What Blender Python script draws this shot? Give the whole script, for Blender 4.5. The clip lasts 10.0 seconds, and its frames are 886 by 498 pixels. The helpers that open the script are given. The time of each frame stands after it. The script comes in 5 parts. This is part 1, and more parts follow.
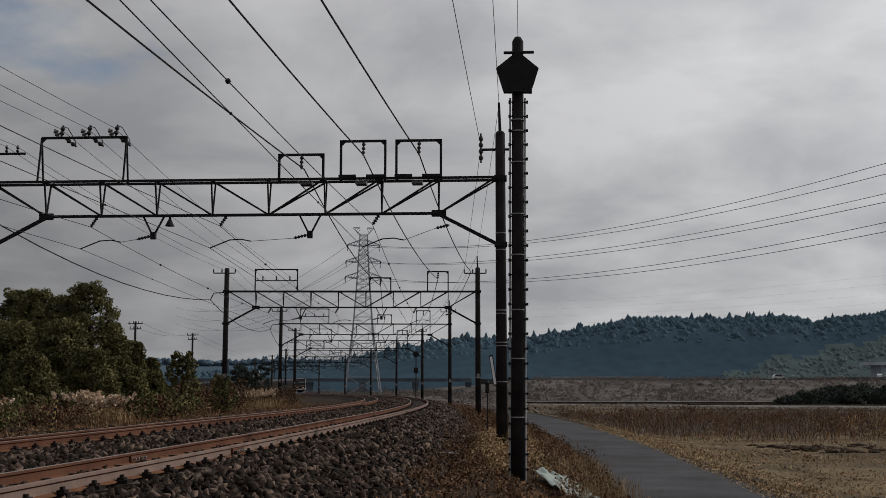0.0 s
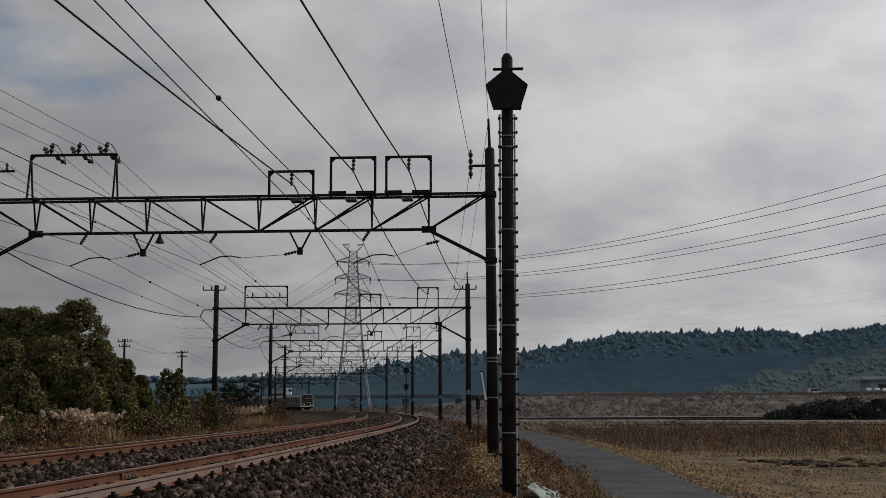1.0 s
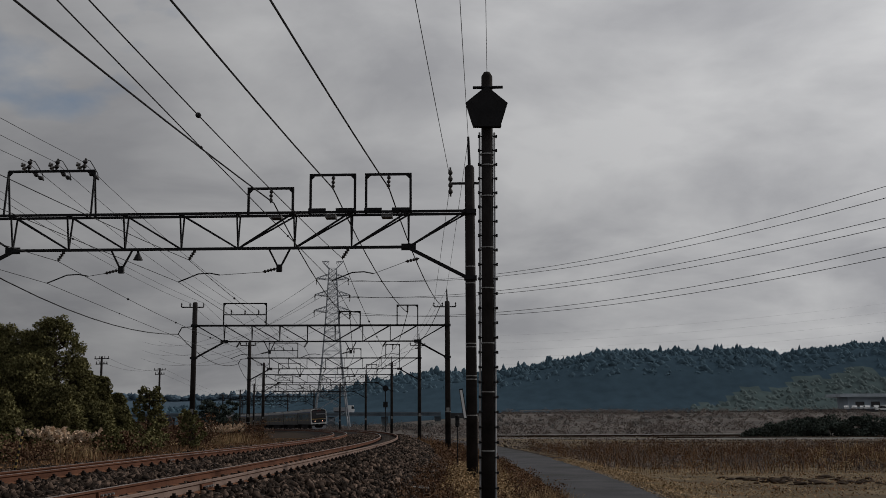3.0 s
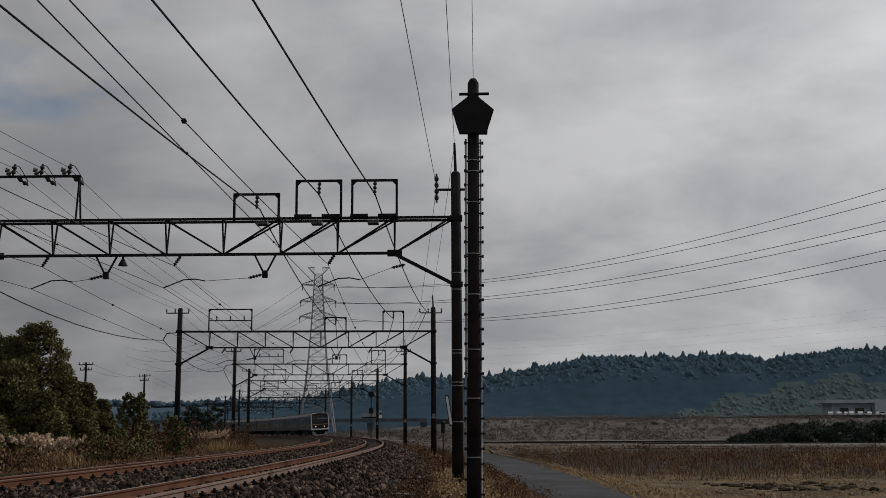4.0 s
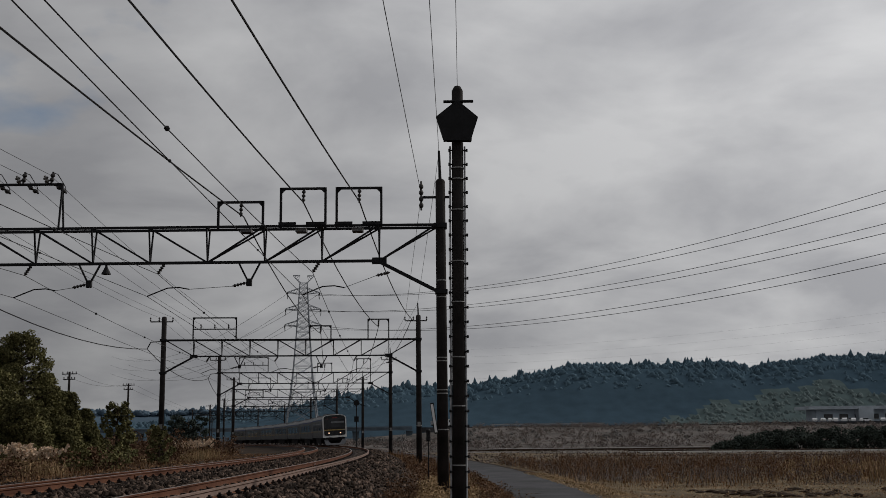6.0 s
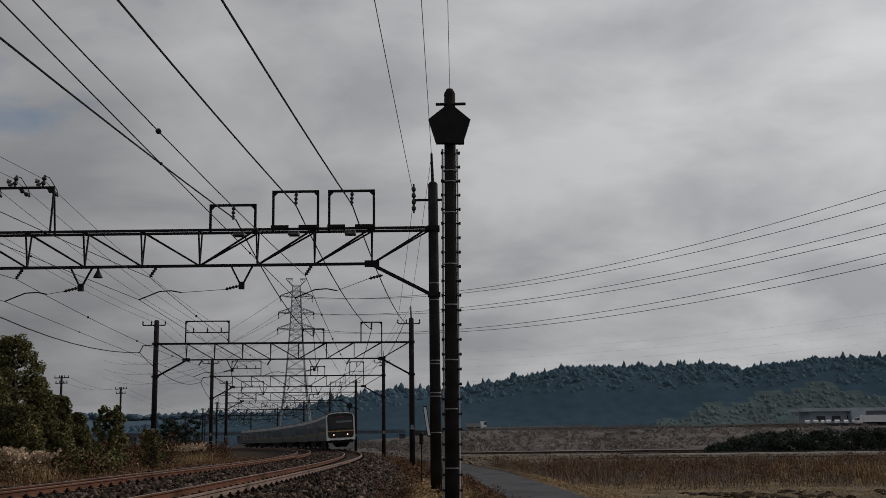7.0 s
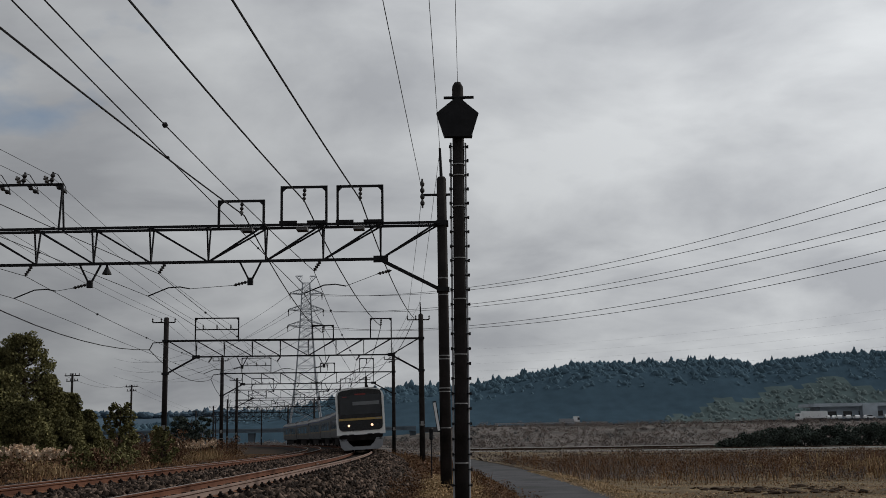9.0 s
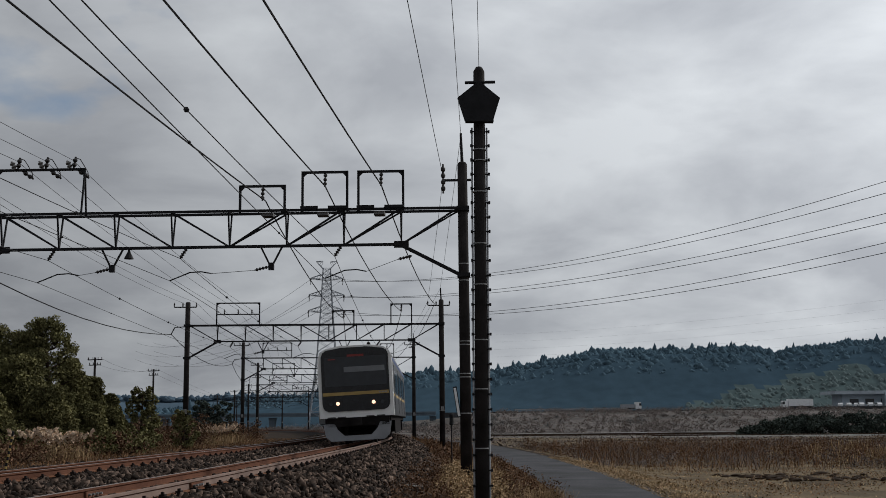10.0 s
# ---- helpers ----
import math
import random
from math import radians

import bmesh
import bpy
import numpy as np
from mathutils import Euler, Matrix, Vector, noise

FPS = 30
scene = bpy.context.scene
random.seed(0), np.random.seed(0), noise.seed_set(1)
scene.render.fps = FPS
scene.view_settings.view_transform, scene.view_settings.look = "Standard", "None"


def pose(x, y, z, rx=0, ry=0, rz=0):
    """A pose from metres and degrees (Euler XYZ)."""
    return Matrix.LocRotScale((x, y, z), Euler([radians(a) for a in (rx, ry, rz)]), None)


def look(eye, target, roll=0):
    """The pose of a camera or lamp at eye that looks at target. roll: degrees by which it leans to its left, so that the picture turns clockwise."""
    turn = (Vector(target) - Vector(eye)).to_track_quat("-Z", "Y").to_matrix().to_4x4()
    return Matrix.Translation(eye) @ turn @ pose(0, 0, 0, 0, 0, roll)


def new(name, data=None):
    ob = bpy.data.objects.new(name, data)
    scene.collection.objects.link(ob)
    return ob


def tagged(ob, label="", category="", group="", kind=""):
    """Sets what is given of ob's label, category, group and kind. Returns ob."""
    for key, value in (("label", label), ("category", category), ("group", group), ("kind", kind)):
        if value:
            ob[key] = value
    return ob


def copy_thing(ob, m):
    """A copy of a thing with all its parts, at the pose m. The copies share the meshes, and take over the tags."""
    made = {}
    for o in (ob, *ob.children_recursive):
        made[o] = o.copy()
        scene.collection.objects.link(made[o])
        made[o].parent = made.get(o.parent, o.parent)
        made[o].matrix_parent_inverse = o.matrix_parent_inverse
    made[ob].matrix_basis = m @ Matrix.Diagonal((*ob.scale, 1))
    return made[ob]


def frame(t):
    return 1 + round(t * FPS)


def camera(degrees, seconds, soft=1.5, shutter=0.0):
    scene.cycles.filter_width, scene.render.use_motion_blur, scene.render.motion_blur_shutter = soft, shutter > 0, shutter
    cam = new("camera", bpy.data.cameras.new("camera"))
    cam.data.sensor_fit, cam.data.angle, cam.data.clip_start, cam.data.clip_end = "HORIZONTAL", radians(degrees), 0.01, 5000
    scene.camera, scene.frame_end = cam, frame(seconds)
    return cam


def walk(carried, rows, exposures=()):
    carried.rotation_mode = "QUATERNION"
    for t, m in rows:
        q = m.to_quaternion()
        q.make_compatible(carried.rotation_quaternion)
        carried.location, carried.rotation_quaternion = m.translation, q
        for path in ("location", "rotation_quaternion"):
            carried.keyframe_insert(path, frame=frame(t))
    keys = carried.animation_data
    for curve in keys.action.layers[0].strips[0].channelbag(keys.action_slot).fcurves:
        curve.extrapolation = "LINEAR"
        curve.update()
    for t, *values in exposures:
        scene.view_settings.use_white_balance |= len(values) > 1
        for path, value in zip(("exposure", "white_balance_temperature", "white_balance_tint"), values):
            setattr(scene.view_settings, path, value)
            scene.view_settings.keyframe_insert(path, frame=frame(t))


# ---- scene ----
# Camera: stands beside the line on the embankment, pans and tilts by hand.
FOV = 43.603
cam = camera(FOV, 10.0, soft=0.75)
EYE = 0.86
TILTS = [  # seconds, tilt up, roll, yaw, sway right, forward and up
    (0.0, 7.056, 0.005, 0.011, 0.000, 0.000, 0.000),
    (0.5, 7.432, 0.196, -0.270, -0.001, -0.042, -0.006),
    (1.0, 7.892, 0.289, -0.492, -0.015, -0.044, -0.012),
    (1.5, 8.126, 0.319, -0.656, -0.003, 0.006, -0.004),
    (2.0, 8.299, 0.355, -0.877, -0.008, -0.024, 0.000),
    (2.5, 8.562, 0.346, -1.176, -0.017, -0.045, -0.008),
    (4.0, 9.088, 0.340, -2.279, -0.016, -0.053, 0.001),
    (4.5, 9.215, 0.397, -2.505, -0.018, 0.019, 0.002),
    (5.0, 9.294, 0.453, -2.680, -0.022, -0.003, 0.001),
    (5.5, 9.398, 0.532, -2.840, -0.009, -0.044, -0.007),
    (7.0, 9.639, 0.752, -3.352, 0.010, -0.008, -0.006),
    (7.5, 9.714, 0.865, -3.509, 0.024, -0.024, -0.016),
    (8.0, 9.780, 0.977, -3.675, 0.033, -0.016, -0.017),
    (8.5, 9.688, 1.041, -3.740, 0.047, -0.036, -0.026),
    (9.0, 9.485, 0.953, -2.822, 0.033, 0.097, -0.049),
    (9.5, 9.045, 0.821, -2.203, 0.012, 0.149, -0.058),
    (10.0, 8.765, 0.653, -1.804, 0.025, 0.142, -0.052),
]
walk(cam, [(t, pose(dx, dy, EYE + dz, 90 + p, r, w)) for t, p, r, w, dx, dy, dz in TILTS],
     exposures=[(0.0, -0.12, 6450, 10), (1.0, -0.12, 6450, 10), (2.0, -0.19, 6450, 10), (2.5, -0.42, 6450, 10), (4.0, -0.3, 6450, 10), (5.5, -0.3, 6450, 10), (8.5, -0.36, 6400, 9), (9.0, -0.05, 6300, 8), (9.5, 0.02, 6200, 8), (10.0, 0.04, 6150, 8)])

# ---- light: overcast sky with broken cloud, weak sun from the right ----
SUN_AZ, SUN_EL = 62.0, 33.0      # degrees to the right of straight ahead, and up
sun_dir = Vector((math.sin(radians(SUN_AZ)) * math.cos(radians(SUN_EL)),
                  math.cos(radians(SUN_AZ)) * math.cos(radians(SUN_EL)), math.sin(radians(SUN_EL))))
sun = new("sun", bpy.data.lights.new("sun", "SUN"))
sun.data.energy, sun.data.angle, sun.data.color = 2.0, radians(4), (1.0, 0.93, 0.84)
sun.matrix_world = look(sun_dir * 200, (0, 0, 0))


def make_world():
    w = bpy.data.worlds.new("sky")
    scene.world = w
    w.use_nodes = True
    nt = w.node_tree
    nt.nodes.clear()
    N, L = nt.nodes.new, nt.links.new
    out, bg, tc = N("ShaderNodeOutputWorld"), N("ShaderNodeBackground"), N("ShaderNodeTexCoord")
    sky = N("ShaderNodeTexSky")
    sky.sky_type, sky.sun_disc = "NISHITA", False
    sky.sun_elevation, sky.sun_rotation = radians(SUN_EL), radians(SUN_AZ)
    blue = N("ShaderNodeVectorMath")
    blue.operation = "SCALE"
    blue.inputs[3].default_value = 0.075
    L(sky.outputs[0], blue.inputs[0])
    # cloud layer: project the direction onto a flat deck so that clouds thin out towards the horizon
    sep = N("ShaderNodeSeparateXYZ")
    L(tc.outputs["Generated"], sep.inputs[0])
    up = N("ShaderNodeMath")
    up.operation = "ADD"
    up.inputs[1].default_value = 0.28
    mx = N("ShaderNodeMath")
    mx.operation = "MAXIMUM"
    mx.inputs[1].default_value = 0.0
    L(sep.outputs[2], mx.inputs[0])
    L(mx.outputs[0], up.inputs[0])
    dv = N("ShaderNodeVectorMath")
    dv.operation = "DIVIDE"
    cmb = N("ShaderNodeCombineXYZ")
    for i in range(3):
        L(up.outputs[0], cmb.inputs[i])
    L(tc.outputs["Generated"], dv.inputs[0])
    L(cmb.outputs[0], dv.inputs[1])
    n1 = N("ShaderNodeTexNoise")
    n1.inputs["Scale"].default_value, n1.inputs["Detail"].default_value = 2.7, 9
    n1.inputs["Roughness"].default_value, n1.inputs["Distortion"].default_value = 0.52, 0.25
    mp = N("ShaderNodeMapping")
    mp.inputs["Location"].default_value = CLOUD_SHIFT
    L(dv.outputs[0], mp.inputs[0])
    L(mp.outputs[0], n1.inputs["Vector"])
    n2 = N("ShaderNodeTexNoise")
    n2.inputs["Scale"].default_value, n2.inputs["Detail"].default_value = 2.2, 6
    L(mp.outputs[0], n2.inputs["Vector"])
    shade = N("ShaderNodeValToRGB")
    cr = shade.color_ramp
    cr.elements[0].position, cr.elements[0].color = 0.36, (0.30, 0.302, 0.315, 1)
    cr.elements[1].position, cr.elements[1].color = 0.66, (0.465, 0.465, 0.468, 1)
    L(n1.outputs[0], shade.inputs[0])
    # thicker and brighter towards the sun
    dot = N("ShaderNodeVectorMath")
    dot.operation = "DOT_PRODUCT"
    dot.inputs[1].default_value = sun_dir
    L(tc.outputs["Generated"], dot.inputs[0])
    glow = N("ShaderNodeMapRange")
    glow.inputs[1].default_value, glow.inputs[2].default_value = 0.15, 0.85
    glow.inputs[3].default_value, glow.inputs[4].default_value = 0.72, 1.6
    L(dot.outputs["Value"], glow.inputs[0])
    high = N("ShaderNodeMapRange")
    high.inputs[1].default_value, high.inputs[2].default_value = 0.0, 0.5
    high.inputs[3].default_value, high.inputs[4].default_value = 0.93, 1.22
    L(sep.outputs[2], high.inputs[0])
    both = N("ShaderNodeMath")
    both.operation = "MULTIPLY"
    L(glow.outputs[0], both.inputs[0])
    L(high.outputs[0], both.inputs[1])
    lit = N("ShaderNodeVectorMath")
    lit.operation = "SCALE"
    L(shade.outputs[0], lit.inputs[0])
    L(both.outputs[0], lit.inputs[3])
    gap = N("ShaderNodeValToRGB")
    gap.color_ramp.elements[0].position, gap.color_ramp.elements[0].color = 0.455, (0, 0, 0, 1)
    gap.color_ramp.elements[1].position, gap.color_ramp.elements[1].color = 0.585, (1, 1, 1, 1)
    # the cloud is broken round one part of the sky only
    away = N("ShaderNodeVectorMath")
    away.operation = "DOT_PRODUCT"
    away.inputs[1].default_value = (-0.36, 0.80, 0.475)
    L(tc.outputs["Generated"], away.inputs[0])
    thick = N("ShaderNodeMath")
    thick.operation = "MULTIPLY_ADD"
    thick.inputs[1].default_value = -6.0
    thick.inputs[2].default_value = 6.0
    L(away.outputs["Value"], thick.inputs[0])
    cover = N("ShaderNodeMath")
    cover.operation = "ADD"
    L(thick.outputs[0], cover.inputs[0])
    L(n2.outputs[0], cover.inputs[1])
    L(cover.outputs[0], gap.inputs[0])
    mix = N("ShaderNodeMix")
    mix.data_type = "RGBA"
    L(gap.outputs[0], mix.inputs[0])
    L(blue.outputs[0], mix.inputs[6])
    L(lit.outputs[0], mix.inputs[7])
    L(mix.outputs[2], bg.inputs[0])
    bg.inputs[1].default_value = 1.0
    L(bg.outputs[0], out.inputs[0])


CLOUD_SHIFT = (3.86, 0.9, 0.0)
make_world()

# ---- materials ----


def mat(name, colour, rough=0.8, metal=0.0, vary=0.25, scale=3.0, bump=0.0, bump_scale=30.0,
        dark=None, random_amount=0.0, island=0.0, emit=None, spec=None, stain=None, skew=0.0):
    """Principled surface with broad stains, fine grain and, for repeated pieces, a change from piece to piece."""
    m = bpy.data.materials.new(name)
    m.use_nodes = True
    nt = m.node_tree
    N, L = nt.nodes.new, nt.links.new
    b = nt.nodes["Principled BSDF"]
    b.inputs["Roughness"].default_value, b.inputs["Metallic"].default_value = rough, metal
    b.inputs["Specular IOR Level"].default_value = spec if spec is not None else (0.06 if rough > 0.7 else 0.5)
    tc = N("ShaderNodeTexCoord")
    big, fine = N("ShaderNodeTexNoise"), N("ShaderNodeTexNoise")
    big.inputs["Scale"].default_value, big.inputs["Detail"].default_value = scale, 5
    fine.inputs["Scale"].default_value, fine.inputs["Detail"].default_value = scale * 14, 3
    L(tc.outputs["Object"], big.inputs["Vector"])
    L(tc.outputs["Object"], fine.inputs["Vector"])
    addn = N("ShaderNodeMath")
    addn.operation = "MULTIPLY_ADD"
    addn.inputs[1].default_value = 0.4
    L(fine.outputs[0], addn.inputs[0])
    L(big.outputs[0], addn.inputs[2])
    ramp = N("ShaderNodeValToRGB")
    lo = dark or tuple(c * (1 - vary) for c in colour)
    hi = tuple(min(1, c * (1 + vary)) for c in colour)
    e = ramp.color_ramp.elements
    e[0].position, e[0].color = 0.45, (*lo, 1)
    e[1].position, e[1].color = 0.92, (*hi, 1)
    L(addn.outputs[0], ramp.inputs[0])
    last = ramp.outputs[0]
    if stain:
        st, sr = N("ShaderNodeTexNoise"), N("ShaderNodeValToRGB")
        st.inputs["Scale"].default_value, st.inputs["Detail"].default_value = scale * 0.35, 7
        L(tc.outputs["Object"], st.inputs["Vector"])
        sr.color_ramp.elements[0].position, sr.color_ramp.elements[1].position = 0.48, 0.62
        L(st.outputs[0], sr.inputs[0])
        mx = N("ShaderNodeMix")
        mx.data_type = "RGBA"
        L(sr.outputs[0], mx.inputs[0])
        L(last, mx.inputs[6])
        mx.inputs[7].default_value = (*stain, 1)
        last = mx.outputs[2]
    if random_amount or island:
        src = N("ShaderNodeObjectInfo").outputs["Random"] if random_amount else N("ShaderNodeNewGeometry").outputs["Random Per Island"]
        amount = random_amount or island
        mr = N("ShaderNodeMapRange")
        mr.inputs[3].default_value, mr.inputs[4].default_value = 1 - amount, 1 + amount
        if skew:        # most pieces dark, a few pale
            pw = N("ShaderNodeMath")
            pw.operation = "POWER"
            pw.inputs[1].default_value = skew
            L(src, pw.inputs[0])
            src = pw.outputs[0]
            mr.inputs[3].default_value, mr.inputs[4].default_value = 0.3, 3.6
        L(src, mr.inputs[0])
        hsv = N("ShaderNodeHueSaturation")
        L(mr.outputs[0], hsv.inputs["Value"])
        L(last, hsv.inputs["Color"])
        last = hsv.outputs[0]
    L(last, b.inputs["Base Color"])
    if bump:
        bt, bn = N("ShaderNodeTexNoise"), N("ShaderNodeBump")
        bt.inputs["Scale"].default_value, bt.inputs["Detail"].default_value = bump_scale, 4
        L(tc.outputs["Object"], bt.inputs["Vector"])
        bn.inputs["Strength"].default_value, bn.inputs["Distance"].default_value = bump, 0.02
        L(bt.outputs[0], bn.inputs["Height"])
        L(bn.outputs[0], b.inputs["Normal"])
    if emit:
        b.inputs["Emission Color"].default_value = (*emit[0], 1)
        b.inputs["Emission Strength"].default_value = emit[1]
    return m


M = {
    # pole and steel: backlit silhouettes, their darkness put into the base colours
    "pole": mat("backlit_dark_concrete", (0.03, 0.027, 0.027), 0.9, scale=2.0, vary=0.4, bump=0.2),
    "steel": mat("backlit_dark_steel", (0.012, 0.012, 0.014), 0.7, scale=4, vary=0.4, spec=0.2),
    "wire": mat("weathered_wire", (0.018, 0.018, 0.02), 0.7, scale=2, vary=0.2, spec=0.2),
    "galv": mat("galvanised_steel", (0.34, 0.35, 0.37), 0.55, 0.5, scale=3, vary=0.25),
    "band": mat("pale_steel_band", (0.24, 0.24, 0.24), 0.5, 0.4, scale=20, vary=0.3),
    "ceramic": mat("dark_brown_insulator", (0.014, 0.011, 0.011), 0.5, scale=20),
    "rail": mat("rusty_rail_side", (0.105, 0.048, 0.030), 0.85, scale=1.2, vary=0.3, dark=(0.075, 0.034, 0.023), bump=0.2, bump_scale=60),
    "rail_top": mat("worn_rail_head", (0.17, 0.13, 0.11), 0.42, 0.5, scale=3, vary=0.2),
    # paler pink that paints sunlight on the near track's right rail
    "rail_sunlit": mat("sunlit_pink_rail_web", (0.19, 0.137, 0.115), 0.8, scale=2.0, vary=0.25, bump=0.1, bump_scale=60),
    "rail_foot": mat("orange_rusted_rail_foot", (0.13, 0.062, 0.036), 0.9, scale=3, vary=0.35),
    "clip": mat("dark_rail_fastening", (0.02, 0.016, 0.015), 0.8, scale=10),
    "sleeper": mat("grey_concrete_sleeper", (0.07, 0.055, 0.047), 0.9, scale=5, random_amount=0.25, bump=0.3),
    "stone": mat("ballast_stone", (0.043, 0.0305, 0.024), 0.85, scale=9, vary=0.5, island=0.92, spec=0.08, skew=2.8),
    # near-black so that the bed paints the shade in the gaps between stones
    "bed": mat("gap_shade_ballast_bed", (0.012, 0.009, 0.008), 0.95, scale=6, vary=0.5, bump=1.0, bump_scale=25),
    "soil": mat("dry_grass_soil", (0.028, 0.018, 0.012), 0.95, scale=0.6, vary=0.5, bump=0.8, bump_scale=6, stain=(0.022, 0.017, 0.011)),
    "asphalt": mat("worn_asphalt", (0.058, 0.058, 0.063), 0.85, scale=0.7, vary=0.3, bump=0.3, bump_scale=80, stain=(0.04, 0.04, 0.042)),
    "field": mat("stubble_field", (0.118, 0.089, 0.054), 0.95, scale=0.5, vary=0.65, bump=0.8, bump_scale=3, stain=(0.066, 0.048, 0.03)),
    "concrete": mat("pale_concrete", (0.36, 0.35, 0.33), 0.85, scale=1.0, vary=0.3),
    # hill woods: distance haze is painted into these colours as a blue tint
    "hill": mat("haze_blue_hill_canopy", (0.043, 0.071, 0.096), 0.95, scale=0.15, vary=0.14, spec=0.0),
    "grove": mat("haze_blue_bamboo_canopy", (0.074, 0.101, 0.104), 0.95, scale=0.15, vary=0.2, spec=0.0),
    "wood_far": mat("haze_blue_woodland", (0.064, 0.102, 0.132), 1.0, scale=0.02, vary=0.15, island=0.10, spec=0.0),
    "wood_light": mat("haze_blue_bamboo_grove", (0.096, 0.124, 0.126), 0.95, scale=0.03, vary=0.2, island=0.10, spec=0.0),
    # paler and bluer than the hill: thicker haze put into the colour
    "ridge": mat("haze_blue_far_ridge", (0.082, 0.118, 0.155), 0.95, scale=0.02, vary=0.15, island=0.1, spec=0.0),
    "bark": mat("dark_bark", (0.05, 0.035, 0.025), 0.95, scale=4, vary=0.4, bump=0.6),
    "leaf": mat("dark_evergreen_leaf", (0.13, 0.122, 0.056), 0.85, scale=0.5, vary=0.55, island=0.5, spec=0.03),
    "leaf_b": mat("russet_bush_leaf", (0.115, 0.066, 0.040), 0.85, scale=1.0, vary=0.4, island=0.5, spec=0.1),
    "hedge": mat("dark_hedge_leaf", (0.048, 0.060, 0.052), 0.9, scale=0.6, vary=0.4, island=0.4, spec=0.05),
    "straw": mat("straw_grass", (0.32, 0.225, 0.125), 0.9, scale=0.8, vary=0.35, island=0.45, spec=0.1),
    "russet": mat("russet_grass", (0.165, 0.093, 0.048), 0.9, scale=0.5, vary=0.4, island=0.5, spec=0.1),
    "brown": mat("brown_reed", (0.155, 0.128, 0.115), 0.9, scale=0.2, vary=0.4, island=0.45, spec=0.1),
    # far scrub and shrubs: colours paled and greyed in place of haze
    "scrub": mat("haze_tinted_brown_scrub", (0.165, 0.142, 0.132), 0.95, scale=0.05, vary=0.4, island=0.3, spec=0.0),
    "shrub": mat("haze_tinted_dark_shrub", (0.085, 0.09, 0.09), 0.95, scale=0.1, vary=0.3, island=0.3, spec=0.0),
    "pylon": mat("weathered_grey_steel", (0.27, 0.29, 0.32), 0.6, 0.3, scale=0.5, vary=0.25),
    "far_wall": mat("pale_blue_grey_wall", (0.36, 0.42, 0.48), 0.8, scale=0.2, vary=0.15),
    "porcelain": mat("grey_porcelain", (0.15, 0.145, 0.14), 0.4, scale=12, vary=0.2),
    "clod": mat("dark_earth_and_bank_shade", (0.035, 0.024, 0.017), 0.95, scale=2, vary=0.5, bump=0.8, bump_scale=8),
    "plume": mat("pale_plume", (0.62, 0.49, 0.37), 0.9, scale=2, vary=0.2, island=0.3, spec=0.1),
    "sheet": mat("pale_green_vinyl_sheet", (0.27, 0.32, 0.29), 0.5, scale=3, vary=0.25, bump=0.5, bump_scale=4),
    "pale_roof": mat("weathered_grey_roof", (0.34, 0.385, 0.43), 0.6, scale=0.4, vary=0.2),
    "white": mat("white_paint", (0.72, 0.73, 0.74), 0.5, scale=2, vary=0.08),
    # darker than bare stainless: the side's shade is put into this colour
    "steel_car": mat("stainless_car_side", (0.062, 0.060, 0.061), 0.35, 0.5, scale=1.5, vary=0.15),
    "mask": mat("white_front_mask", (0.76, 0.76, 0.75), 0.4, scale=2, vary=0.08),
    "black": mat("black_front_panel", (0.012, 0.012, 0.014), 0.25, scale=3, vary=0.3),
    "under": mat("dark_underframe", (0.018, 0.016, 0.016), 0.85, scale=3, vary=0.4),
    "skirt": mat("grey_skirt", (0.26, 0.27, 0.29), 0.6, scale=2, vary=0.15),
    "yellow": mat("yellow_band", (0.36, 0.245, 0.08), 0.5, scale=3, vary=0.1),
    "blue_band": mat("blue_band", (0.04, 0.07, 0.2), 0.5, scale=3, vary=0.1),
    "glass": mat("dark_window_glass", (0.02, 0.022, 0.026), 0.08, scale=3, vary=0.2),
    "curtain": mat("grey_roller_blind", (0.16, 0.17, 0.18), 0.7, scale=3, vary=0.1),
    "roof": mat("grey_car_roof", (0.16, 0.16, 0.165), 0.8, scale=1.5, vary=0.2),
    "lamp": mat("lit_headlamp", (0.9, 0.8, 0.6), 0.3, emit=((1.0, 0.55, 0.34), 1.7)),
    "led": mat("red_destination_display", (0.10, 0.012, 0.012), 0.4, emit=((1.0, 0.08, 0.05), 0.02)),
    # far ground, its colour also paled and greyed to stand for haze
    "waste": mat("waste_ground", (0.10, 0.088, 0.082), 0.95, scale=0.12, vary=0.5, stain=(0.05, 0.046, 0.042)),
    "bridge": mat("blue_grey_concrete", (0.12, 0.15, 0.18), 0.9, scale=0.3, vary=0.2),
    "tyre": mat("black_rubber", (0.02, 0.02, 0.02), 0.9),
}


